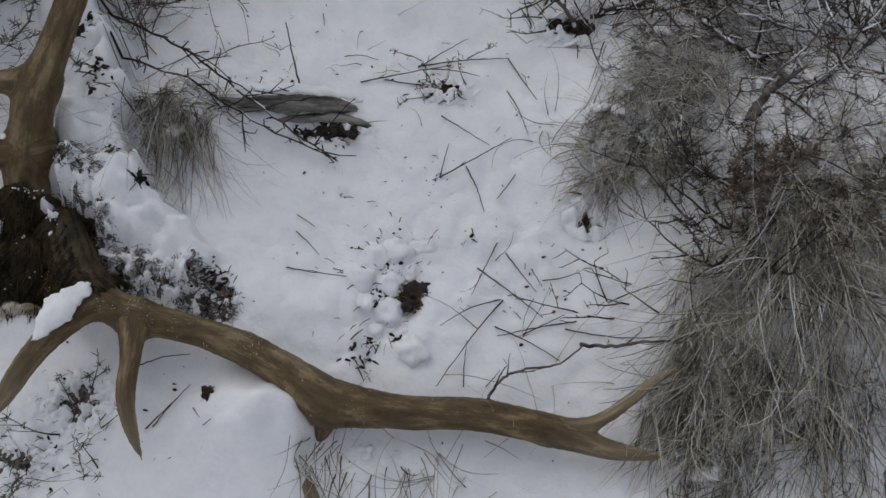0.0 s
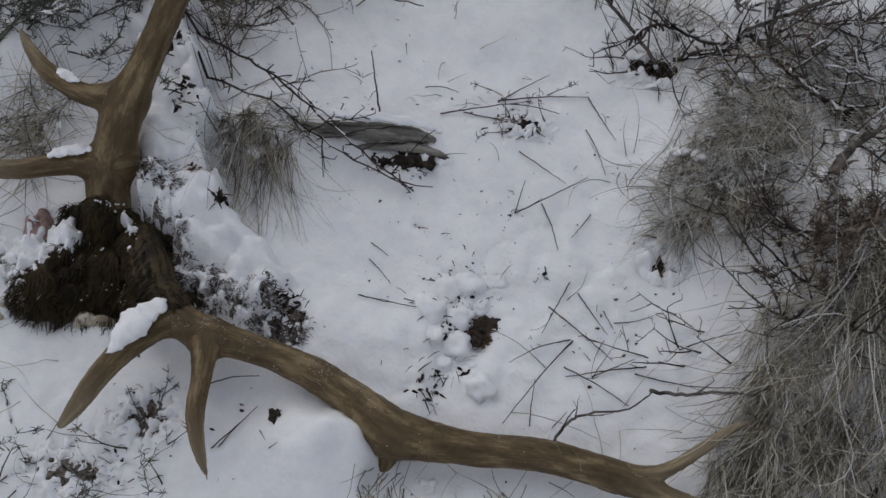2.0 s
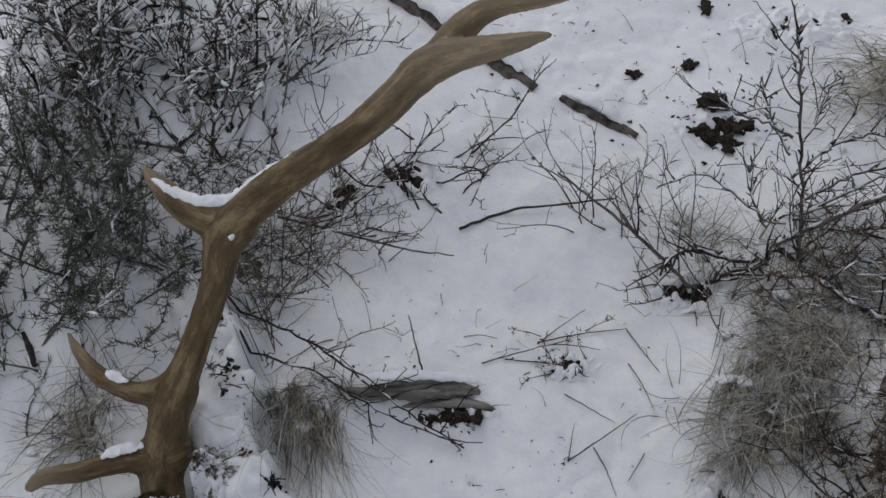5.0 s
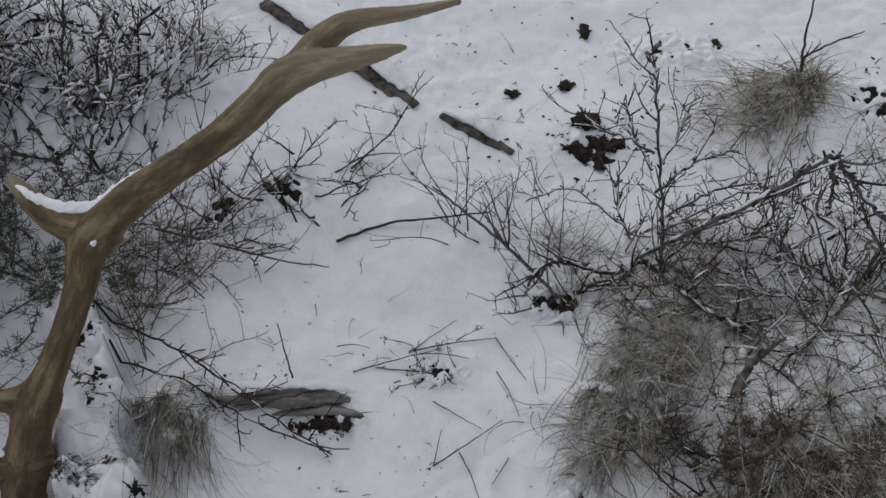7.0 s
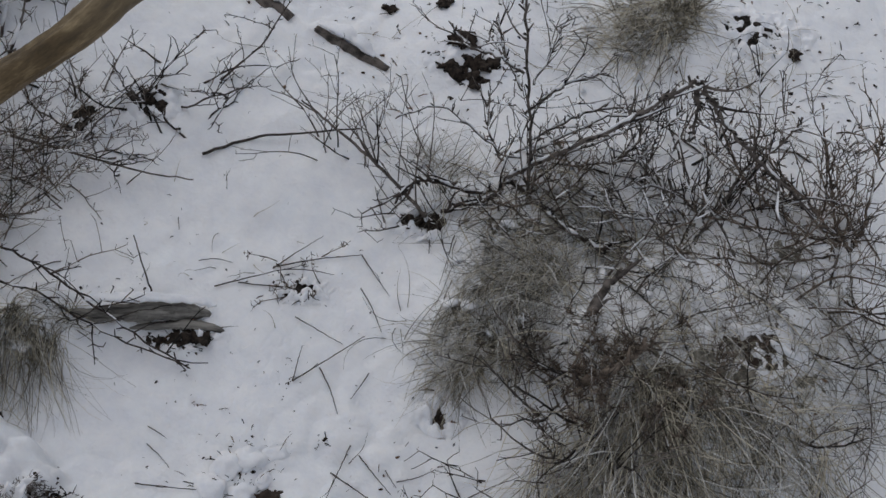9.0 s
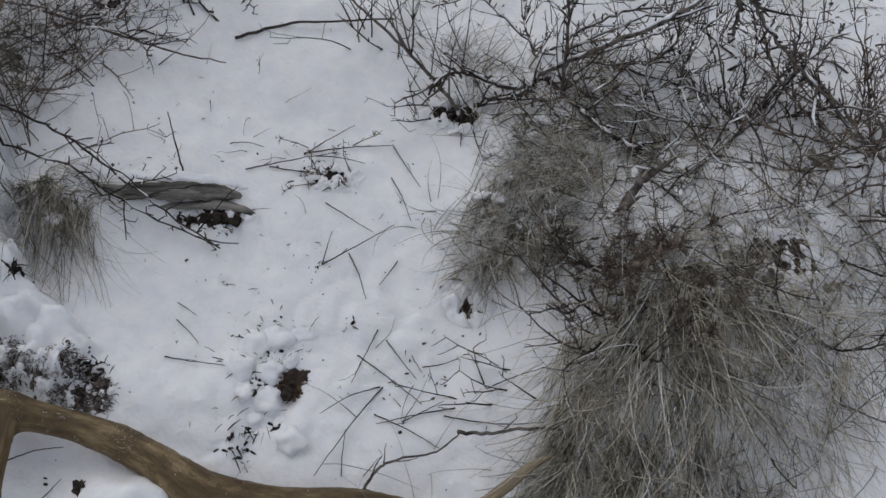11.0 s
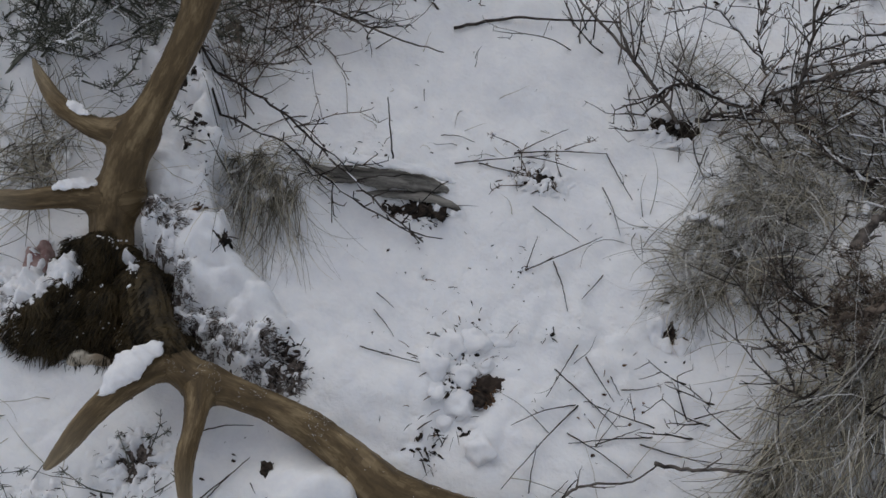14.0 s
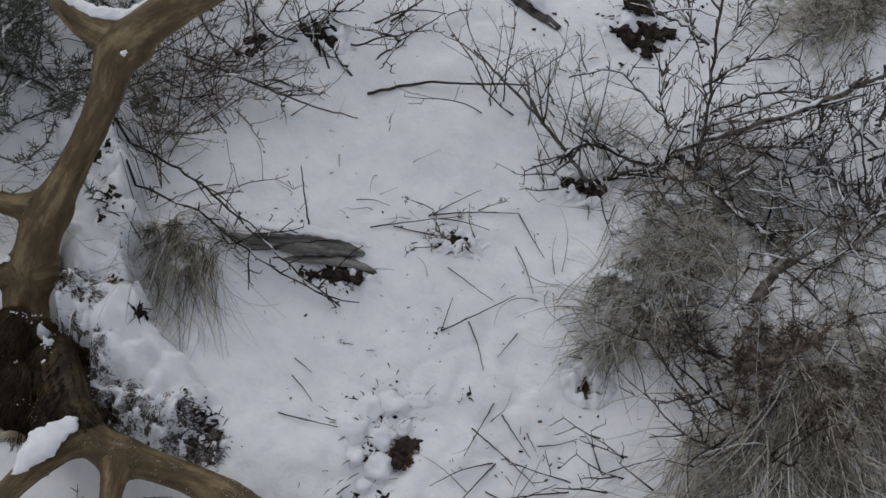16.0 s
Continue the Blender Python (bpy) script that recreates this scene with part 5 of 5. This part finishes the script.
tuft(0.530, 0.754, 260, 0.17, (-0.3, -0.95), "drooping curtain of dry tan grass", M_GRASS, 181, 0.045, (10, 50), 6, 0.0011, 0.5, 0.08, thatch=0.07, locks=13)
tuft(0.500, 0.622, 200, 0.12, (-0.3, -0.9), "drooping curtain of dry grey grass", M_GRASS_GREY, 182, 0.04, (10, 50), 6, 0.0011, 0.6, 0.10, thatch=0.06, locks=13)
tuft(0.86, 0.76, 110, 0.18, (-0.1, -0.8), "thin wisps of dry grey grass in snow", M_STRAW, 80, 0.08, (8, 50), 7, 0.0009, 0.7)
tuft(1.08, 1.08, 160, 0.15, (0.1, -0.4), "tangled clump of grey dry grass", M_GRASS_GREY, 95, 0.08, (8, 55), 7, 0.0010, 1.3, 0.2)


# ---------- wood pieces, clods and crumbs ----------
def wood_chunk(ctrl, label, seed, flat=0.55, mat=None):
    b = Buf()
    pts = smooth_path([(x, y, ground(x, y) + h, r) for x, y, h, r in ctrl], 8)
    ps, rs = [Vector(p[:3]) for p in pts], [p[3] for p in pts]
    b.tube(ps, rs, 12)
    for i, p in enumerate(ps):
        for k in range(12):
            q = Vector(b.v[i * 12 + k])
            d = q - p
            d *= 1 + 0.5 * noise.noise(Vector((k * 0.8 + seed, i * 0.22, seed))) + 0.28 * noise.noise(q * 70) + 0.15 * noise.noise(q * 160)
            d.z *= flat
            b.v[i * 12 + k] = tuple(p + d)
    return b.make("wood_piece", mat or M_WOOD, label=label, category="wood")


wood_chunk([(-0.235, 1.128, 0.000, 0.005), (-0.19, 1.133, 0.006, 0.014), (-0.13, 1.140, 0.008, 0.018), (-0.075, 1.143, 0.006, 0.017), (-0.035, 1.144, 0.000, 0.010), (-0.02, 1.143, -0.004, 0.004)], "weathered grey split wood half buried in snow", 1)
wood_chunk([(-0.150, 1.122, -0.004, 0.004), (-0.11, 1.124, 0.004, 0.008), (-0.06, 1.120, 0.006, 0.010), (-0.015, 1.114, 0.003, 0.007), (0.003, 1.110, -0.002, 0.003)], "ragged strip of rotten grey wood", 2, 0.4)
wood_chunk([(-0.746, 1.158, 0.0, 0.004), (-0.749, 1.172, 0.024, 0.005), (-0.756, 1.186, 0.044, 0.003)], "short dark upright stub of rotten wood", 5, 1.0, M_STICK)
wood_chunk([(-0.25, 2.12, 0.0, 0.016), (-0.14, 2.03, 0.0, 0.019), (-0.03, 1.92, -0.002, 0.018), (0.085, 1.815, -0.002, 0.012)], "dark fallen branch half buried in snow", 3, 0.8, M_TWIG)
wood_chunk([(0.135, 1.79, -0.002, 0.007), (0.20, 1.74, 0.001, 0.012), (0.275, 1.69, -0.001, 0.008)], "dark fallen branch half buried in snow", 4, 0.8, M_TWIG)
snow_cap([(0.14, 1.795, ground(0.14, 1.795) + 0.008, 0.004), (0.20, 1.755, ground(0.2, 1.755) + 0.019, 0.018), (0.25, 1.715, ground(0.25, 1.715) + 0.008, 0.005)], "snow lying on a fallen branch", 9)
snow_cap([(-0.21, 1.142, ground(-0.21, 1.142) + 0.024, 0.006), (-0.13, 1.150, ground(-0.13, 1.15) + 0.026, 0.010), (-0.05, 1.152, ground(-0.05, 1.152) + 0.022, 0.008), (-0.01, 1.146, ground(-0.01, 1.146) + 0.016, 0.004)], "thin snow lying on weathered wood", 6)
snow_cap([(-0.22, 2.11, ground(-0.22, 2.11) + 0.02, 0.010), (-0.10, 2.01, ground(-0.1, 2.01) + 0.026, 0.028), (0.0, 1.92, ground(0, 1.92) + 0.026, 0.026), (0.06, 1.845, ground(0.06, 1.845) + 0.014, 0.006)], "snow lying on a fallen branch", 7)

for i, (x, y, r) in enumerate(((-0.105, 1.108, 0.013), (-0.065, 1.104, 0.013), (-0.030, 1.102, 0.012), (0.073, 0.838, 0.016), (0.30, 1.352, 0.02), (0.34, 0.988, 0.012), (0.421, 1.753, 0.022), (0.430, 1.671, 0.024), (0.472, 1.702, 0.016), (0.391, 1.869, 0.014), (0.279, 1.849, 0.012), (0.450, 2.051, 0.014), (0.385, 1.690, 0.018), (-0.155, 1.575, 0.014), (-0.27, 1.53, 0.012), (0.355, 1.345, 0.016), (0.60, 2.0, 0.012), (-0.317, 0.962, 0.008), (-0.193, 0.657, 0.008), (0.73, 2.02, 0.012), (1.05, 1.85, 0.018), (1.12, 1.80, 0.016))):
    b = Buf()
    rnd = random.Random(500 + i)
    b.blob((x, y, ground(x, y) + r * 0.03), r * 1.2, rnd, (1, 0.75, 0.42), 0.75, 13, 18)
    b.make("soil_clod", M_SOIL, label="dark brown lump of bare soil in snow", category="soil", group="bare soil clods")


def crumbs(x, y, r, count, size, label, mat, seed):
    """Chips, flakes and short fibres of bark and soil."""
    rnd = random.Random(seed)
    b = Buf()
    for _ in range(count * 2):
        px, py = x + rnd.gauss(0, r * 0.55), y + rnd.gauss(0, r * 0.55)
        s = size * rnd.uniform(0.2, 1.0)
        z = ground(px, py)
        if rnd.random() < 0.45:
            a, l = rnd.uniform(0, 6.283), s * rnd.uniform(2, 5)
            d = Vector((math.cos(a), math.sin(a), rnd.uniform(-0.1, 0.5))) * l
            p = Vector((px, py, z))
            b.tube([p, p + d * 0.5 + Vector((0, 0, s * 0.4)), p + d], [s * 0.18, s * 0.22, s * 0.1], 3)
        else:
            b.blob((px, py, z + s * 0.1), s, rnd, (1, rnd.uniform(0.3, 0.7), rnd.uniform(0.2, 0.45)), 0.6, 4, 6)
    return b.make("crumbs", mat, label=label, category="debris", kind="stuff")


BARK = "dark crumbs of soil and bark on the snow"
CRUMBS_NEAR = ((0.073, 0.836, 0.020, 70, 0.0055), (0.030, 0.850, 0.030, 26, 0.004), (0.005, 0.737, 0.026, 22, 0.0055), (0.05, 0.90, 0.06, 36, 0.003), (-0.110, 1.100, 0.022, 16, 0.004), (-0.04, 1.098, 0.026, 20, 0.004), (-0.21, 0.818, 0.028, 90, 0.006), (-0.419, 0.572, 0.04, 30, 0.005), (0.340, 0.990, 0.022, 46, 0.006), (0.10, 1.205, 0.03, 30, 0.005), (0.44, 1.70, 0.07, 50, 0.006))
CRUMBS_FAR = ((-0.20, 1.24, 0.10, 12, 0.004), (0.27, 0.86, 0.10, 16, 0.004), (-0.30, 0.66, 0.10, 12, 0.005), (0.45, 1.85, 0.25, 20, 0.006), (-0.315, 0.935, 0.006, 10, 0.009), (-0.365, 0.985, 0.010, 9, 0.006), (-0.407, 1.120, 0.012, 12, 0.007), (-0.37, 1.06, 0.02, 10, 0.004), (-0.44, 1.18, 0.02, 14, 0.006), (1.05, 1.85, 0.15, 34, 0.007), (1.15, 1.65, 0.2, 30, 0.006), (1.25, 1.9, 0.2, 26, 0.007), (0.6, 1.95, 0.2, 30, 0.006), (0.2, 1.75, 0.2, 24, 0.006), (0.15, 1.95, 0.3, 24, 0.006), (-0.45, 1.22, 0.03, 14, 0.009), (-0.40, 1.10, 0.03, 8, 0.007), (-0.035, 0.998, 0.004, 3, 0.006), (0.16, 0.93, 0.012, 6, 0.005), (0.37, 0.62, 0.006, 3, 0.006), (0.10, 1.03, 0.03, 8, 0.003), (0.86, 1.05, 0.12, 60, 0.006))
for i, (x, y, r, n, s) in enumerate(CRUMBS_NEAR + CRUMBS_FAR):
    crumbs(x, y, r, n, s, BARK, M_SOIL if i % 4 else M_LEAF, 600 + i)
crumbs(0.2, 1.2, 0.9, 150, 0.003, "scattered dark specks of bark on snow", M_SOIL, 690)
crumbs(0.1, 0.95, 0.45, 60, 0.0026, "scattered dark specks of bark on snow", M_SOIL, 691)

def crust(x, y, rx, ry, seed, bare=0.0, freq=42, hairs=0, star=0.0):
    """Dark litter showing in the gaps of a lumpy snow cover."""
    rnd = random.Random(seed)
    step = 0.0022 if hairs else 0.0026
    thing = part_empty("debris_patch", x, y, "dark matted debris crusted over with snow", "debris", "snow-crusted debris")

    def litter(px, py, q):
        return ground(px, py) + 0.004 + 0.005 * lumps(px, py, 70, seed + 5) - 0.030 * max(0.0, q - 0.35)

    def cover(px, py, q):
        l = lumps(px, py, freq, seed) if hairs else 1.1 * noise.noise(Vector((px, py, seed)) * freq) + 0.45 * noise.noise(Vector((px, py, seed)) * freq * 2.3)
        if star:
            a = math.atan2(py - y, px - x)
            l += star * noise.noise(Vector((math.cos(a) * 3.4, math.sin(a) * 3.4, seed + q)))
        k = max(0.0, 1 - q * q)
        fill = sum(bell(px, py, *pit) for pit in PITS if abs(pit[0] - x) < 0.002 and abs(pit[1] - y) < 0.002) * 0.9
        return ground(px, py) + fill + 0.0055 + (0.010 if hairs else 0.013) * (l - bare * (1 - q)) * (0.35 + 0.65 * k) - (0.03 if fill else 0.0) * max(0.0, bare * 1.2 - l - q) * k - 0.016 * max(0.0, q - 0.5)

    sheet("litter", x, y, rx, ry, litter, M_MATTED if hairs else M_SOIL, thing, "", step)
    sheet("snow_crust", x, y, rx, ry, cover, M_TWIG_SNOW, thing, "lumpy white snow crust", step)
    if hairs:
        b = Buf()
        for _ in range(hairs):
            px, py = x + rnd.gauss(0, rx * 0.42), y + rnd.gauss(0, ry * 0.42)
            p = Vector((px, py, ground(px, py) + 0.006))
            a, l = rnd.uniform(0, 6.283), rnd.uniform(0.004, 0.013)
            d = Vector((math.cos(a), math.sin(a), rnd.uniform(-0.1, 0.25))) * l
            b.tube([p, p + d * 0.5 + Vector((0, 0, 0.003)), p + d], [0.0004, 0.0005, 0.0002], 3)
        at_world(b.make("hair", M_MATTED, kind="stuff", label="matted brown hair"), thing)


def clods(x, y, rx, ry, seed, freq, high, crisp):
    """A patch of clotted snow lying over the ground."""
    thing = part_empty("clotted_snow", x, y, "clotted lumpy snow over buried debris", "snow", "clotted snow patches")

    def height(px, py, q):
        p = Vector((px, py, seed))
        w = Vector((noise.noise(p * freq * 0.8), noise.noise(p * freq * 0.8 + Vector((5, 5, 0))), 0)) * 0.6
        f = noise.voronoi(p * freq + w)[0][0]
        g = noise.voronoi(p * freq * 2.3 + w)[0][0]
        l = 1.3 * (0.62 - f * (crisp + (1 - crisp) * f)) + 0.55 * crisp * (0.5 - g) + 0.5 * noise.noise(p * 14) + 0.22 * crisp * noise.noise(p * freq * 5)
        return ground(px, py) + high * l - 0.002 - (high + 0.012) * max(0.0, q - 0.55)

    sheet("snow_clot", x, y, rx, ry, height, M_SNOW, thing)


for i, (x, y, rx, ry, f, h) in enumerate(((-0.42, 0.60, 0.10, 0.07, 24, 0.012),)):
    clods(x, y, rx, ry, 60 + i, f, h, 0.15)


def frosted_hair(x, y, rx, ry, seed, hairs, white, lumps_of_snow):
    """A mat of brown hair stiff with rime, with snow caught in it."""
    rnd = random.Random(seed)
    thing = part_empty("hair_mat", x, y, "matted grey-brown hair stiff with frost", "hair", "frosted hair mats")

    def top(px, py, q=0.0):
        return ground(px, py) + 0.006 + 0.006 * lumps(px, py, 55, seed) - 0.030 * max(0.0, q - 0.45)

    sheet("mat", x, y, rx, ry, top, M_MATTED, thing, "dark matted hair", 0.0026)
    sheet("snow_crust", x, y, rx, ry, lambda px, py, q: top(px, py, q) + 0.0035 + 0.010 * (lumps(px, py, 62, seed + 3) - 0.55 + white) - 0.012 * max(0.0, q - 0.8), M_TWIG_SNOW, thing, "crumbly snow on the hair", 0.0024)
    dark, pale, snow = Buf(), Buf(), Buf()
    for i in range(hairs):
        a, q = rnd.uniform(0, 6.283), rnd.random() ** 0.55
        px, py = x + rx * q * math.cos(a), y + ry * q * math.sin(a)
        p = Vector((px, py, top(px, py, q) - 0.001))
        swirl = 5 * noise.noise(Vector((px, py, seed)) * 22) + rnd.gauss(0, 0.8)
        l = rnd.uniform(0.005, 0.014)
        d = Vector((math.cos(swirl), math.sin(swirl), rnd.uniform(-0.15, 0.45))) * l
        bend = Vector((rnd.uniform(-1, 1), rnd.uniform(-1, 1), rnd.uniform(0.2, 1))) * l * 0.25
        r = rnd.uniform(0.0004, 0.0009)
        (pale if noise.noise(p * 38) + rnd.gauss(0, 0.3) > 0.30 - white else dark).tube([p, p + d * 0.5 + bend, p + d], [r, r, r * 0.4], 3)
    for i in range(lumps_of_snow):
        a, q = rnd.uniform(0, 6.283), rnd.random() ** 0.5
        px, py = x + rx * q * math.cos(a), y + ry * q * math.sin(a)
        if noise.noise(Vector((px, py, seed)) * 30) > -0.05:
            snow.blob((px, py, top(px, py, q) + 0.002), rnd.choice((0.0010, 0.0014, 0.002, 0.0026)), rnd, (1, 0.8, 0.65), 0.5, 6, 8)
    at_world(dark.make("hair", M_MATTED, kind="stuff", label="dark brown hair"), thing)
    at_world(pale.make("hair", M_RIME, kind="stuff", label="white rimed hair"), thing)
    at_world(snow.make("caught_snow", M_TWIG_SNOW, kind="stuff", label="crumbs of snow in the hair"), thing)


for i, (x, y, rx, ry, n, w, c) in enumerate(((-0.415, 0.945, 0.040, 0.062, 1900, 0.35, 110), (-0.378, 0.880, 0.032, 0.045, 1200, 0.35, 60), (-0.325, 0.822, 0.060, 0.045, 2300, 0.30, 130), (-0.258, 0.808, 0.062, 0.042, 2000, 0.42, 130), (-0.205, 0.794, 0.045, 0.036, 1400, 0.0, 40), (-0.650, 0.838, 0.060, 0.042, 1300, 0.42, 80), (-0.735, 0.815, 0.055, 0.035, 900, 0.45, 60))):
    frosted_hair(x, y, rx, ry, 60 + i, n, w, c)


def buried_plant(x, y):
    """A low dead plant buried in snow: a dark heart, soft lumps round it and stems running out."""
    rnd = random.Random(77)
    thing = part_empty("buried_plant", x, y, "dark dead plant half buried under soft lumps of snow", "plant")

    def heart(px, py, q):
        return ground(px, py) + 0.003 + 0.006 * lumps(px, py, 60, 4) - 0.026 * max(0.0, q - 0.4)

    sheet("litter", x + 0.012, y - 0.004, 0.040, 0.036, heart, M_SOIL, thing, "dark rotten leaves", 0.0022)
    sheet("litter", x - 0.035, y - 0.030, 0.050, 0.030, lambda px, py, q: heart(px, py, q) - 0.004, M_SOIL, thing, "dark rotten leaves", 0.0022)
    sheet("litter", x - 0.025, y - 0.082, 0.065, 0.026, lambda px, py, q: heart(px, py, q) - 0.005, M_SOIL, thing, "dark rotten leaves", 0.0022)
    lumps_at = [(-0.030, 0.010, 0.021), (-0.028, -0.036, 0.022), (-0.062, -0.030, 0.019), (0.004, 0.032, 0.016), (0.000, -0.026, 0.012), (0.012, -0.098, 0.024), (-0.045, -0.066, 0.017), (-0.005, -0.066, 0.012), (-0.075, 0.008, 0.024), (-0.018, 0.062, 0.024), (0.020, 0.070, 0.020), (-0.052, 0.050, 0.024)]
    for dx, dy, r in lumps_at:
        b = Buf()
        b.blob((x + dx, y + dy, ground(x + dx, y + dy) - 0.004), r * rnd.uniform(0.95, 1.15), rnd, (1, rnd.uniform(0.75, 1.0), 0.60), 0.22, 14, 20)
        at_world(b.make("snow_lump", M_TWIG_SNOW, label="soft round lump of snow"), thing)
    for k in range(30):
        a, q = rnd.choice((1.15, 1.5, 1.95, 2.3, 2.9, 3.9, 4.4)) + rnd.gauss(0, 0.10), rnd.uniform(0.02, 0.115)
        px, py = x - 0.012 + q * math.cos(a), y + q * math.sin(a)
        b = Buf()
        p = Vector((px, py, ground(px, py) + 0.006))
        d = Vector((math.cos(a + rnd.gauss(0, 0.3)), math.sin(a + rnd.gauss(0, 0.3)), rnd.uniform(-0.1, 0.3))) * rnd.uniform(0.008, 0.022)
        b.tube([p, p + d * 0.5 + Vector((0, 0, 0.003)), p + d], [0.0005, rnd.uniform(0.0006, 0.0013), 0.0003], 4, rnd.uniform(0, 3), 0.6)
        at_world(b.make("dead_leaf", M_SOIL if k % 3 else M_LEAF), thing)


buried_plant(0.070, 0.846)

CRUSTS_NEAR = ((-0.376, 0.646, 0.055, 0.050, 0.60, 55, 60), (-0.46, 0.565, 0.09, 0.05, 0.25, 65, 60))
CRUSTS_FAR = (
        (-0.45, 1.20, 0.05, 0.05, 0.2, 55, 0), (-0.065, 1.104, 0.085, 0.026, 0.75, 70, 0), (-0.16, 1.56, 0.075, 0.06, 0.25, 55, 0), (-0.27, 1.52, 0.075, 0.06, 0.25, 55, 0), (0.335, 1.345, 0.075, 0.045, 0.6, 50, 0), (0.12, 1.20, 0.06, 0.03, 0.0, 90, 0), (0.345, 0.985, 0.045, 0.04, 0.5, 60, 0),
        (0.43, 1.70, 0.09, 0.06, 0.38, 36, 0), (1.05, 1.85, 0.16, 0.10, -0.2, 44, 0), (0.62, 2.0, 0.16, 0.08, -0.3, 44, 0), (-0.67, 0.86, 0.07, 0.05, -0.1, 70, 0), (0.86, 1.06, 0.14, 0.08, 0.2, 40, 0))
for i, (x, y, rx, ry, bare, f, n) in enumerate(CRUSTS_NEAR + CRUSTS_FAR):
    crust(x, y, rx, ry, 800 + i, bare, f, n, 0.9 if i == 0 else 0.0)

for i, (x, y, r) in enumerate(((0.02, 0.603, 0.012), (0.06, 0.60, 0.009), (0.005, 0.612, 0.008))):
    snow_heap(x, y, r, 700 + i, "rounded lump of snow on the ground", 0.5, -0.004, "loose snow lumps")


# stray dry stems over the snow
rnd = random.Random(900)
b = Buf()
for cx, cy, r, n, l in ((0.32, 1.12, 0.06, 22, 0.14), (0.25, 0.85, 0.12, 5, 0.08), (0.32, 0.70, 0.12, 6, 0.12), (-0.45, 0.56, 0.10, 16, 0.10), (-0.72, 0.9, 0.12, 16, 0.16), (0.05, 1.22, 0.14, 10, 0.05), (-0.05, 1.30, 0.2, 8, 0.04), (0.30, 1.58, 0.10, 12, 0.12), (1.0, 1.7, 0.25, 24, 0.14), (0.1, 2.0, 0.4, 16, 0.1), (-0.6, 0.68, 0.10, 12, 0.12), (0.1, 0.58, 0.15, 16, 0.12), (0.55, 1.9, 0.2, 14, 0.14)):
    for _ in range(n):
        a, q = rnd.uniform(0, 6.283), r * rnd.random() ** 0.6
        x, y, e, az = cx + q * math.cos(a), cy + q * math.sin(a), radians(rnd.uniform(3, 45)), rnd.uniform(0, 6.283)
        blade(b, Vector((x, y, ground(x, y))), Vector((math.cos(az) * math.cos(e), math.sin(az) * math.cos(e), math.sin(e))), l * rnd.uniform(0.5, 1.3), 0.0008, rnd, 6)
b.make("grass_stems", M_GRASS_GREY, label="stray dry grass stems over the snow", category="grass", kind="stuff")
